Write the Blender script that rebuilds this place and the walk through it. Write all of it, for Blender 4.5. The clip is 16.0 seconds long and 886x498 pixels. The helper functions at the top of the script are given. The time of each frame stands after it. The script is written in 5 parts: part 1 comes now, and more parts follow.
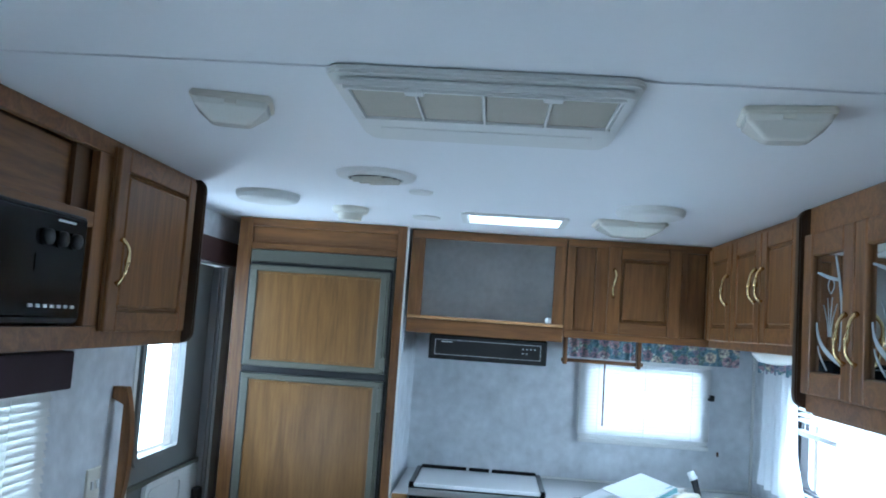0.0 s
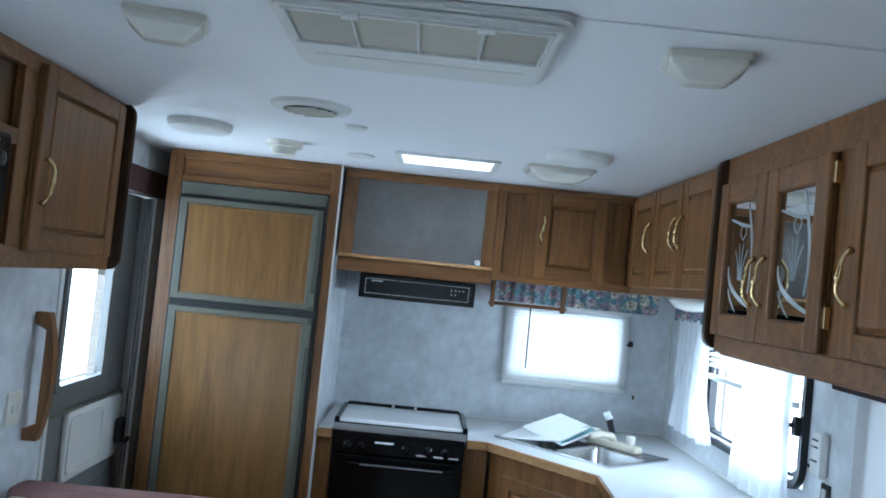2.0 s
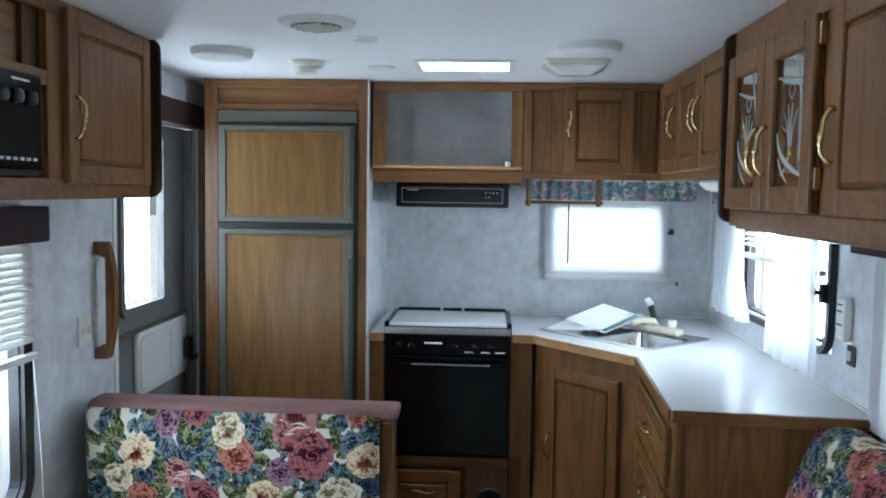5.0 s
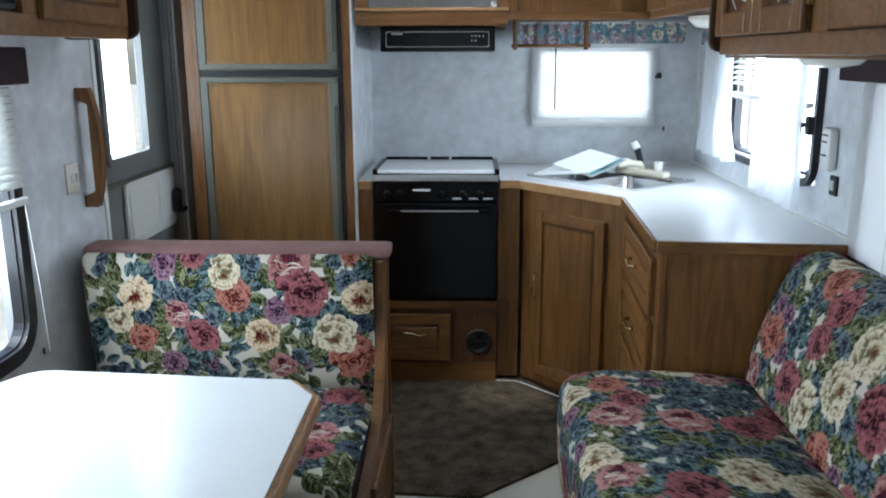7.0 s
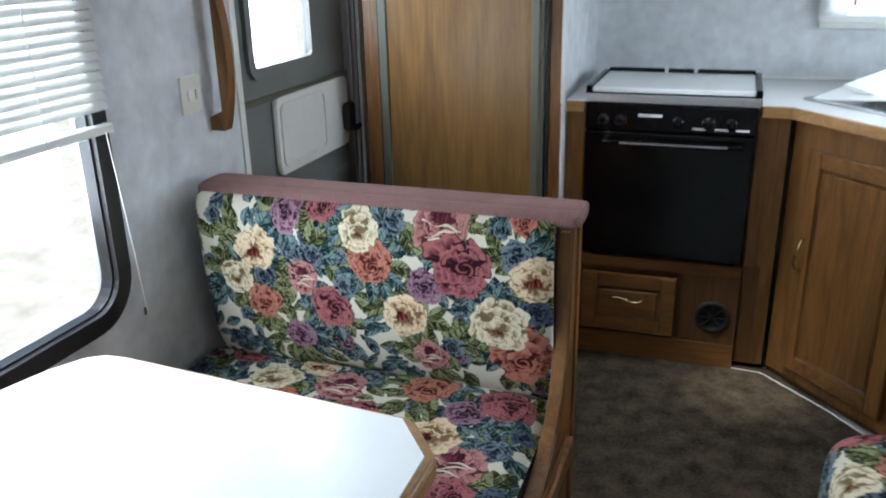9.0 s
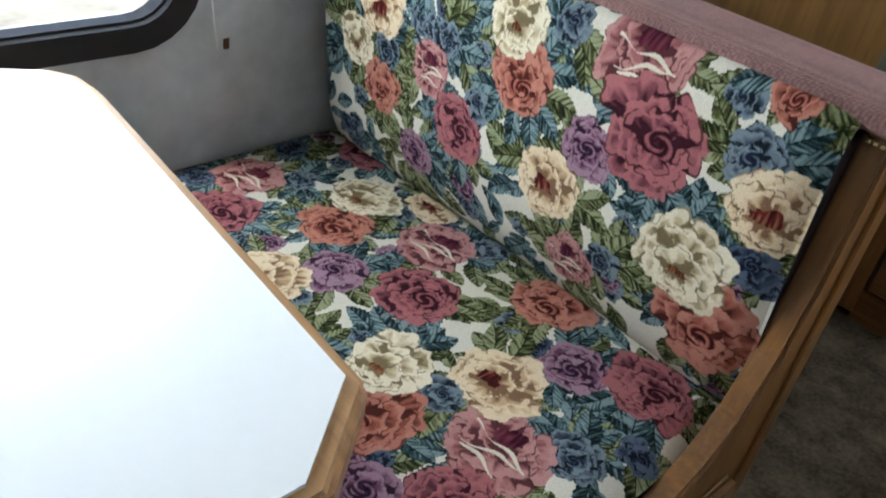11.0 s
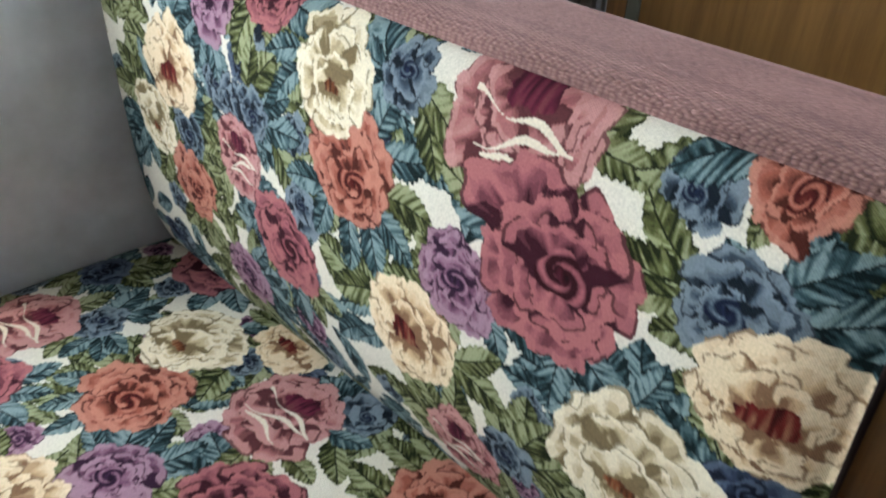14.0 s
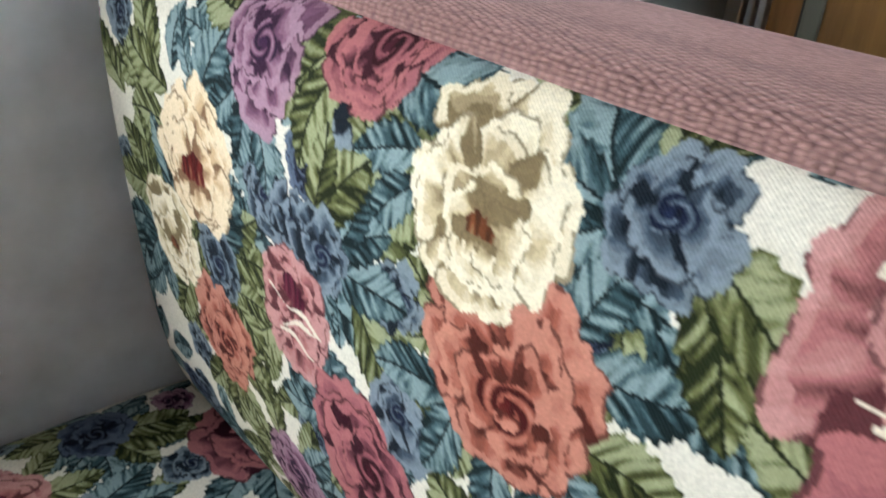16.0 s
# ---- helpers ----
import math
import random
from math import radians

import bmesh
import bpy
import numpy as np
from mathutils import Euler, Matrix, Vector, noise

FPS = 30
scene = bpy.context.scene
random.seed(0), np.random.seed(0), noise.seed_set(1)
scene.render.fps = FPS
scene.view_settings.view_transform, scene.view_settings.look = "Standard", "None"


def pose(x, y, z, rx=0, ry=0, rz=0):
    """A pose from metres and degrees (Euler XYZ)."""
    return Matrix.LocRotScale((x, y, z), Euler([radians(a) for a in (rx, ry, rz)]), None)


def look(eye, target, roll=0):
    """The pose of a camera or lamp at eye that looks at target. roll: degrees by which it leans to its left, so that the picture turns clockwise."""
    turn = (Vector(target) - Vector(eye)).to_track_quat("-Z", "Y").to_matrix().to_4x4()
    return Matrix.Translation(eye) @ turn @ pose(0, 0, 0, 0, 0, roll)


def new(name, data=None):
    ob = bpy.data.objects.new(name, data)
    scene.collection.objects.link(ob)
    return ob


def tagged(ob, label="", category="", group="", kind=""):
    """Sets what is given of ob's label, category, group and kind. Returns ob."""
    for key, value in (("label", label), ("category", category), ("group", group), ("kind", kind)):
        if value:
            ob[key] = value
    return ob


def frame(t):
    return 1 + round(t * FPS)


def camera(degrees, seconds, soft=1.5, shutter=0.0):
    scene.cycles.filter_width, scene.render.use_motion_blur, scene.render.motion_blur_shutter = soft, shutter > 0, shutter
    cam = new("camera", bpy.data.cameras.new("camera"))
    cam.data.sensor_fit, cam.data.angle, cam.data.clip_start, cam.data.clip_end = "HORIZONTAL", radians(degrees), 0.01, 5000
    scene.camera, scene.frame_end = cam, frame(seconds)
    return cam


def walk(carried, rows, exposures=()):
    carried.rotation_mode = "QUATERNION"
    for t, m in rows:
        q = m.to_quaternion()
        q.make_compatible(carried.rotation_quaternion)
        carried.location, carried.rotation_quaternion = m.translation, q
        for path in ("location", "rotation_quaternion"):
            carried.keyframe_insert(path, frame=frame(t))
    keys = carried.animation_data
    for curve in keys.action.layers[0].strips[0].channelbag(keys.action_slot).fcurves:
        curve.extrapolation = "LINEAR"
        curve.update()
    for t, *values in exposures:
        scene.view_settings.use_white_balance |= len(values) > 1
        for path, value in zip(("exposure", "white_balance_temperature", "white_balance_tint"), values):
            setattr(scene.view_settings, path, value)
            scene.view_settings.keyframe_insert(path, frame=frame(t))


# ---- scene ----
cam = camera(56.6, 16.0, soft=1.8, shutter=0.3)
PATH = [
    (0, (0.261, 3.271, 1.611), (0.128, 5.258, 1.788), 4.0),
    (0.5, (0.265, 3.262, 1.591), (0.188, 5.254, 1.753), 4.8),
    (1, (0.265, 3.254, 1.575), (0.244, 5.249, 1.715), 5.3),
    (1.5, (0.278, 3.243, 1.568), (0.288, 5.24, 1.676), 5.6),
    (2, (0.275, 3.237, 1.568), (0.31, 5.235, 1.641), 5.8),
    (2.5, (0.288, 3.245, 1.569), (0.322, 5.244, 1.61), 5.7),
    (3, (0.308, 3.255, 1.584), (0.326, 5.255, 1.584), 5.2),
    (5.3, (0.414, 3.128, 1.516), (0.289, 5.118, 1.351), 0.5),
    (5.5, (0.404, 3.143, 1.505), (0.269, 5.13, 1.322), 0.5),
    (6, (0.42, 3.137, 1.486), (0.266, 5.116, 1.237), -0.0),
    (6.5, (0.415, 3.128, 1.464), (0.291, 5.094, 1.116), -0.2),
    (7, (0.398, 3.109, 1.452), (0.325, 5.054, 0.991), -0.2),
    (7.5, (0.383, 3.176, 1.437), (0.331, 5.101, 0.895), 0.3),
    (8, (0.403, 3.399, 1.441), (0.214, 5.315, 0.9), 1.1),
    (8.5, (0.442, 3.618, 1.47), (-0.069, 5.469, 0.908), -0.5),
    (9, (0.421, 3.889, 1.416), (-0.209, 5.655, 0.722), -1.3),
    (9.5, (0.307, 4.205, 1.383), (-0.422, 5.859, 0.526), 0.2),
    (10, (0.272, 4.474, 1.298), (-0.624, 5.976, 0.328), 4.4),
    (10.2, (0.289, 4.509, 1.241), (-0.682, 5.972, 0.284), 8.8),
    (12.3, (0.350, 4.864, 1.135), (-0.834, 5.753, -0.209), 0.8),
    (12.5, (0.345, 4.877, 1.129), (-0.843, 5.805, -0.185), 0.6),
    (13, (0.323, 4.902, 1.107), (-0.844, 5.980, -0.106), 3.3),
    (13.5, (0.241, 5.001, 1.071), (-0.916, 6.175, -0.056), 4.5),
    (14, (0.162, 5.099, 1.044), (-1.017, 6.333, 0.004), 4.3),
    (14.5, (0.109, 5.174, 1.019), (-1.108, 6.431, 0.05), 4.3),
    (15, (0.053, 5.221, 0.991), (-1.18, 6.466, 0.026), 5.5),
    (15.5, (-0.054, 5.25, 0.968), (-1.308, 6.471, 0.0), 5.6),
    (16, (-0.132, 5.267, 0.949), (-1.445, 6.476, 0.046), 4.7),
]
EXPO = (0.15, 0.05, 0.15, 0.4, 0.45, 0.78, 0.76)
walk(cam, [(t, look(eye, target, roll)) for t, eye, target, roll in PATH],
     exposures=[(0, EXPO[0], 5000, 2), (3, EXPO[1], 5450, 5), (6.5, EXPO[2], 5800, 7), (9, EXPO[3], 6100, 8), (12.5, EXPO[4], 6350, 9), (14.5, EXPO[5], 6450, 10), (16, EXPO[6], 6550, 11)])

# ---- world, sun, window light and added front fill ----
world = bpy.data.worlds.new("sky")
scene.world = world
world.use_nodes = True
wn = world.node_tree.nodes
sky = wn.new("ShaderNodeTexSky")
sky.sky_type, sky.sun_disc = "NISHITA", False
sky.sun_elevation, sky.sun_rotation = radians(77), radians(214)
world.node_tree.links.new(sky.outputs[0], wn["Background"].inputs[0])
wn["Background"].inputs[1].default_value = 0.15
sun = new("sun", bpy.data.lights.new("sun", "SUN"))
sun.data.energy, sun.data.angle, sun.data.color = 4.0, radians(10), (1, 0.97, 0.92)
sun.matrix_world = look((-2, 1, 16), (0, 4, 0))


def window_light(name, eye, target, w, h, watts, color=(0.84, 0.93, 1.0)):
    d = bpy.data.lights.new(name, "AREA")
    d.shape, d.size, d.size_y, d.energy, d.color = "RECTANGLE", w, h, watts, color
    new(name, d).matrix_world = look(eye, target)


window_light("daylight_dinette", (-0.975, 4.62, 1.12), (0, 4.62, 1.12), 1.34, 0.56, 18)
window_light("daylight_galley", (0.975, 7.262, 1.31), (0.975, 5, 1.31), 0.55, 0.36, 4.5)
window_light("daylight_counter", (1.552, 6.18, 1.27), (0, 6.18, 1.27), 0.86, 0.45, 13)
window_light("daylight_sofa", (1.552, 4.57, 1.13), (0, 4.57, 1.13), 1.6, 0.56, 6)
window_light("daylight_door", (-0.945, 6.15, 1.41), (0, 6.15, 1.41), 0.366, 0.635, 6)
window_light("daylight_skylight", (0.31, 6.10, 2.075), (0.31, 6.10, 1), 0.30, 0.19, 2.2)
# weak fill lamp added behind the camera, at an unseen front opening
window_light("front_fill", (0.3, 1.03, 1.27), (0.3, 4, 1.27), 1.38, 0.63, 3)

# ---- materials ----
def mat(name, color, rough=0.5, metal=0.0, var=0.12, scale=6.0, fine=60.0, bump=0.1, spec=0.5, stretch=(1, 1, 1), bscale=None, trans=0.0):
    """Surface with broad stains, fine grain and a light relief."""
    m = bpy.data.materials.new(name)
    m.use_nodes = True
    n, l = m.node_tree.nodes, m.node_tree.links
    b = n["Principled BSDF"]
    tc = n.new("ShaderNodeTexCoord"); mp = n.new("ShaderNodeMapping"); mp.inputs["Scale"].default_value = stretch
    l.new(tc.outputs["Object"], mp.inputs[0])
    a = n.new("ShaderNodeTexNoise"); a.inputs["Scale"].default_value = scale; a.inputs["Detail"].default_value = 5
    c = n.new("ShaderNodeTexNoise"); c.inputs["Scale"].default_value = fine; c.inputs["Detail"].default_value = 3
    l.new(mp.outputs[0], a.inputs[0]); l.new(mp.outputs[0], c.inputs[0])
    mix = n.new("ShaderNodeMix"); mix.data_type = "FLOAT"; mix.inputs[0].default_value = 0.4
    l.new(a.outputs[0], mix.inputs[2]); l.new(c.outputs[0], mix.inputs[3])
    r = n.new("ShaderNodeValToRGB")
    r.color_ramp.elements[0].position, r.color_ramp.elements[1].position = 0.3, 0.7
    r.color_ramp.elements[0].color = (*[v * (1 - var) for v in color], 1)
    r.color_ramp.elements[1].color = (*[min(1, v * (1 + var)) for v in color], 1)
    l.new(mix.outputs[0], r.inputs[0]); l.new(r.outputs[0], b.inputs["Base Color"])
    b.inputs["Roughness"].default_value, b.inputs["Metallic"].default_value = rough, metal
    b.inputs["Specular IOR Level"].default_value = spec
    if trans: b.inputs["Transmission Weight"].default_value = trans
    if bump:
        bp = n.new("ShaderNodeBump"); bp.inputs["Strength"].default_value = bump; bp.inputs["Distance"].default_value = 0.004
        if bscale: c.inputs["Scale"].default_value = bscale
        l.new(c.outputs[0], bp.inputs["Height"]); l.new(bp.outputs[0], b.inputs["Normal"])
    return m


def wood(name, dark, light, rough=0.38, axis=2, dens=1.0):
    """Oak: long fibres, growth bands and pores along one axis."""
    m = bpy.data.materials.new(name)
    m.use_nodes = True
    n, l = m.node_tree.nodes, m.node_tree.links
    b = n["Principled BSDF"]
    tc = n.new("ShaderNodeTexCoord"); mp = n.new("ShaderNodeMapping")
    sc = [9 * dens] * 3; sc[axis] = 0.7 * dens
    mp.inputs["Scale"].default_value = sc
    oi = n.new("ShaderNodeObjectInfo"); vm = n.new("ShaderNodeVectorMath"); vm.operation = "ADD"
    ml = n.new("ShaderNodeMath"); ml.operation = "MULTIPLY"; ml.inputs[1].default_value = 37.0
    l.new(oi.outputs["Random"], ml.inputs[0]); l.new(ml.outputs[0], vm.inputs[1])
    l.new(tc.outputs["Object"], vm.inputs[0]); l.new(vm.outputs[0], mp.inputs[0])
    a = n.new("ShaderNodeTexNoise"); a.inputs["Scale"].default_value = 1.6; a.inputs["Detail"].default_value = 3; a.inputs["Distortion"].default_value = 0.6
    w = n.new("ShaderNodeTexNoise"); w.inputs["Scale"].default_value = 14; w.inputs["Detail"].default_value = 6; w.inputs["Roughness"].default_value = 0.7
    l.new(mp.outputs[0], a.inputs[0]); l.new(mp.outputs[0], w.inputs[0])
    mu = n.new("ShaderNodeMath"); mu.operation = "MULTIPLY"; mu.inputs[1].default_value = 9.0
    fr = n.new("ShaderNodeMath"); fr.operation = "PINGPONG"; fr.inputs[1].default_value = 1.0
    l.new(a.outputs[0], mu.inputs[0]); l.new(mu.outputs[0], fr.inputs[0])
    mix = n.new("ShaderNodeMix"); mix.data_type = "FLOAT"; mix.inputs[0].default_value = 0.76
    l.new(fr.outputs[0], mix.inputs[2]); l.new(w.outputs[0], mix.inputs[3])
    r = n.new("ShaderNodeValToRGB")
    r.color_ramp.elements[0].position, r.color_ramp.elements[1].position = 0.22, 0.75
    r.color_ramp.elements[0].color, r.color_ramp.elements[1].color = (*dark, 1), (*light, 1)
    l.new(mix.outputs[0], r.inputs[0]); l.new(r.outputs[0], b.inputs["Base Color"])
    b.inputs["Roughness"].default_value = rough
    bp = n.new("ShaderNodeBump"); bp.inputs["Strength"].default_value = 0.12; bp.inputs["Distance"].default_value = 0.002
    l.new(w.outputs[0], bp.inputs["Height"]); l.new(bp.outputs[0], b.inputs["Normal"])
    return m


OAK = wood("oak", (0.100, 0.040, 0.0095), (0.262, 0.116, 0.031))
OAK_Y = wood("oak_long", (0.100, 0.040, 0.0095), (0.262, 0.116, 0.031), axis=1)
OAK_X = wood("oak_cross", (0.100, 0.040, 0.0095), (0.262, 0.116, 0.031), axis=0)
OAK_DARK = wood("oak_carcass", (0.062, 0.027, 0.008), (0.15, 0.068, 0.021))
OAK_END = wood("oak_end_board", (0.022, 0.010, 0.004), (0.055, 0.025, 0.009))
OAK_EDGE = wood("oak_edge", (0.30, 0.15, 0.055), (0.48, 0.27, 0.11), axis=0)
FRIDGE_OAK = wood("fridge_panel_oak", (0.105, 0.050, 0.014), (0.225, 0.118, 0.036), rough=0.3, dens=0.7)
PAPER = mat("wallpaper", (0.63, 0.65, 0.67), 0.6, var=0.22, scale=8, fine=22, bump=0.05)
CEIL = mat("ceiling_panel", (0.85, 0.86, 0.87), 0.45, var=0.015, scale=2, bump=0.02)
WHITE = mat("white_plastic", (0.74, 0.74, 0.71), 0.4, var=0.03)
CREAM = mat("cream_plastic", (0.72, 0.69, 0.60), 0.4, var=0.04)
FILTER = mat("intake_filter", (0.45, 0.42, 0.35), 0.9, var=0.1, fine=300, bump=0.3)
LAMIN = mat("white_laminate", (0.76, 0.77, 0.77), 0.22, var=0.02, bump=0.02)
BLACK = mat("black_enamel", (0.004, 0.004, 0.0045), 0.16, var=0.2, bump=0, spec=0.28)
BLACKP = mat("black_plastic", (0.015, 0.015, 0.016), 0.45, var=0.2)
GREY = mat("grey_green_metal", (0.115, 0.115, 0.090), 0.42, metal=0.2, var=0.05, bump=0.02)
DOORGREY = mat("grey_door_skin", (0.17, 0.175, 0.17), 0.5, var=0.06, bump=0.03)
ALU = mat("aluminium", (0.62, 0.63, 0.64), 0.32, metal=1.0, var=0.06, stretch=(1, 1, 0.1))
STEEL = mat("stainless_steel", (0.60, 0.60, 0.60), 0.24, metal=1.0, var=0.08, fine=140, stretch=(1, 0.1, 1), bump=0.05)
BRASS = mat("brass", (0.83, 0.66, 0.34), 0.2, metal=1.0, var=0.08, bump=0)
MAROON = mat("maroon_cloth", (0.030, 0.014, 0.018), 0.85, var=0.15, fine=300, bump=0.3)
MAROON_WOOD = mat("maroon_trim", (0.055, 0.022, 0.02), 0.6, var=0.15)
CARPET = mat("brown_carpet", (0.068, 0.052, 0.035), 0.97, var=0.8, scale=14, fine=120, bump=1.0, spec=0.1)
VINYL = mat("cream_vinyl", (0.62, 0.59, 0.50), 0.35, var=0.06, scale=4)
VELVET = mat("dusty_rose_corduroy", (0.30, 0.165, 0.15), 0.9, var=0.14, scale=14, fine=230, bump=1.0, spec=0.2, stretch=(1, 1, 1))
_n, _l = VELVET.node_tree.nodes, VELVET.node_tree.links
_v = _n.new("ShaderNodeTexVoronoi"); _v.inputs["Scale"].default_value = 290; _v.inputs["Randomness"].default_value = 0.3
_mpv = _n.new("ShaderNodeMapping"); _mpv.inputs["Scale"].default_value = (0.75, 1.3, 1.3); _mpv.inputs["Rotation"].default_value = (0, 0, 0.5)
_tcv = _n.new("ShaderNodeTexCoord"); _bpv = _n.new("ShaderNodeBump"); _bpv.invert = True
_bpv.inputs["Strength"].default_value, _bpv.inputs["Distance"].default_value = 0.8, 0.004
_l.new(_tcv.outputs["Object"], _mpv.inputs[0]); _l.new(_mpv.outputs[0], _v.inputs[0]); _l.new(_v.outputs["Distance"], _bpv.inputs["Height"])
_l.new(_bpv.outputs[0], _n["Principled BSDF"].inputs["Normal"])
# base colour darkens between the bumps: shade of the dimples painted into the cloth
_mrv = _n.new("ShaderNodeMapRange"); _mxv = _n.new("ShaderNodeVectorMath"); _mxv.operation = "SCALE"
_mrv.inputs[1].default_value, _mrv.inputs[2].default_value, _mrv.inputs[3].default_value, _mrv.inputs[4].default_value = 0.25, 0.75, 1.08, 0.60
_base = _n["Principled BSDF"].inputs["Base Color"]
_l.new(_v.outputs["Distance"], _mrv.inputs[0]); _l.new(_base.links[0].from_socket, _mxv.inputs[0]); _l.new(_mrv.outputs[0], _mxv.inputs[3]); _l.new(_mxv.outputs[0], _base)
GRAVEL = mat("pale_ground", (0.62, 0.58, 0.48), 0.95, var=0.3, scale=3, fine=30, bump=0.4)
RUBBER = mat("window_gasket", (0.012, 0.012, 0.014), 0.38, var=0.2)
PLASTIC_GREY = mat("microwave_liner", (0.50, 0.50, 0.49), 0.6, var=0.16, scale=9, fine=40)
BEIGE = mat("almond_plastic", (0.74, 0.68, 0.54), 0.35, var=0.03)
CARD = mat("white_card", (0.78, 0.79, 0.78), 0.6, var=0.03)
TEAL = mat("teal_print", (0.16, 0.36, 0.38), 0.6, var=0.1)
FROST = mat("etched_frost", (0.40, 0.43, 0.44), 0.55, var=0.05)
GLOW = mat("acrylic_lens", (0.84, 0.82, 0.74), 0.14, var=0.03, bump=0.2, fine=260, trans=0.12)

MIRROR = bpy.data.materials.new("mirror_glass"); MIRROR.use_nodes = True
_b = MIRROR.node_tree.nodes["Principled BSDF"]
_b.inputs["Base Color"].default_value, _b.inputs["Metallic"].default_value, _b.inputs["Roughness"].default_value = (0.72, 0.74, 0.74, 1), 1, 0.03
GLASS = bpy.data.materials.new("window_glass"); GLASS.use_nodes = True
_b = GLASS.node_tree.nodes["Principled BSDF"]
_b.inputs["Transmission Weight"].default_value, _b.inputs["Roughness"].default_value, _b.inputs["IOR"].default_value = 1, 0.0, 1.02
SHEER = bpy.data.materials.new("sheer_curtain"); SHEER.use_nodes = True
_n = SHEER.node_tree.nodes
_d, _t, _m, _p = _n.new("ShaderNodeBsdfDiffuse"), _n.new("ShaderNodeBsdfTranslucent"), _n.new("ShaderNodeMixShader"), _n.new("ShaderNodeBsdfTransparent")
_m2 = _n.new("ShaderNodeMixShader")
_d.inputs[0].default_value = _t.inputs[0].default_value = (0.88, 0.90, 0.92, 1)
_m.inputs[0].default_value, _m2.inputs[0].default_value = 0.5, 0.12
_l = SHEER.node_tree.links
_l.new(_d.outputs[0], _m.inputs[1]); _l.new(_t.outputs[0], _m.inputs[2]); _l.new(_m.outputs[0], _m2.inputs[1]); _l.new(_p.outputs[0], _m2.inputs[2])
_l.new(_m2.outputs[0], _n["Material Output"].inputs[0])

BLIND = bpy.data.materials.new("blind_slat"); BLIND.use_nodes = True
_n, _l = BLIND.node_tree.nodes, BLIND.node_tree.links
_t, _m = _n.new("ShaderNodeBsdfTranslucent"), _n.new("ShaderNodeMixShader")
_n["Principled BSDF"].inputs["Base Color"].default_value = (0.80, 0.80, 0.80, 1)
_n["Principled BSDF"].inputs["Roughness"].default_value = 0.45
_t.inputs[0].default_value, _m.inputs[0].default_value = (0.88, 0.88, 0.88, 1), 0.5
_l.new(_n["Principled BSDF"].outputs[0], _m.inputs[1]); _l.new(_t.outputs[0], _m.inputs[2]); _l.new(_m.outputs[0], _n["Material Output"].inputs[0])

TAPESTRY = bpy.data.materials.new("floral_tapestry"); TAPESTRY.use_nodes = True
_n, _l = TAPESTRY.node_tree.nodes, TAPESTRY.node_tree.links
_b = _n["Principled BSDF"]
_a = _n.new("ShaderNodeAttribute"); _a.attribute_name = "weave"
_tc = _n.new("ShaderNodeTexCoord")
_w = _n.new("ShaderNodeTexWave"); _w.inputs["Scale"].default_value = 270; _w.inputs["Distortion"].default_value = 1.5; _w.bands_direction = "DIAGONAL"
_nz = _n.new("ShaderNodeTexNoise"); _nz.inputs["Scale"].default_value = 520
_l.new(_tc.outputs["Object"], _w.inputs[0]); _l.new(_tc.outputs["Object"], _nz.inputs[0])
_mr = _n.new("ShaderNodeMapRange"); _mr.inputs[1].default_value, _mr.inputs[2].default_value = 0.25, 0.75
_mr.inputs[3].default_value, _mr.inputs[4].default_value = 0.84, 1.12
_l.new(_nz.outputs[0], _mr.inputs[0])
_mx = _n.new("ShaderNodeVectorMath"); _mx.operation = "SCALE"
_l.new(_a.outputs["Color"], _mx.inputs[0]); _l.new(_mr.outputs[0], _mx.inputs[3])
_l.new(_mx.outputs[0], _b.inputs["Base Color"])
_b.inputs["Roughness"].default_value = 0.9; _b.inputs["Specular IOR Level"].default_value = 0.15
_bp = _n.new("ShaderNodeBump"); _bp.inputs["Strength"].default_value = 0.35; _bp.inputs["Distance"].default_value = 0.001
_l.new(_w.outputs["Fac"], _bp.inputs["Height"]); _l.new(_bp.outputs[0], _b.inputs["Normal"])

# ---- building helpers ----
def link(name, bm, material, parent=None, label="", smooth=False):
    me = bpy.data.meshes.new(name)
    bmesh.ops.recalc_face_normals(bm, faces=bm.faces)
    bm.to_mesh(me); bm.free()
    if smooth:
        for p in me.polygons: p.use_smooth = True
    me.materials.append(material)
    ob = new(name, me)
    if parent: ob.parent = parent
    if label: ob["label"] = label
    return ob


def part(name, bm, material, parent, label="", smooth=False):
    return link(name, bm, material, parent, label, smooth)


def thing(name, label, category, group="", kind=""):
    return tagged(new(name), label, category, group, kind)


def structure(name, bm, material, label, category="structure"):
    return tagged(link(name, bm, material), label, category, kind="structure")


def box(x0, x1, y0, y1, z0, z1, bevel=0.0, bm=None, seg=2):
    bm = bm or bmesh.new()
    r = bmesh.ops.create_cube(bm, size=1)
    vs = r["verts"]
    for v in vs:
        v.co = Vector(((x0 + x1) / 2 + v.co.x * (x1 - x0), (y0 + y1) / 2 + v.co.y * (y1 - y0), (z0 + z1) / 2 + v.co.z * (z1 - z0)))
    if bevel:
        es = {e for v in vs for e in v.link_edges}
        bmesh.ops.bevel(bm, geom=list(es), offset=bevel, segments=seg, affect="EDGES", profile=0.5)
    return bm


def move(bm, m):
    bmesh.ops.transform(bm, matrix=m, verts=bm.verts)
    return bm


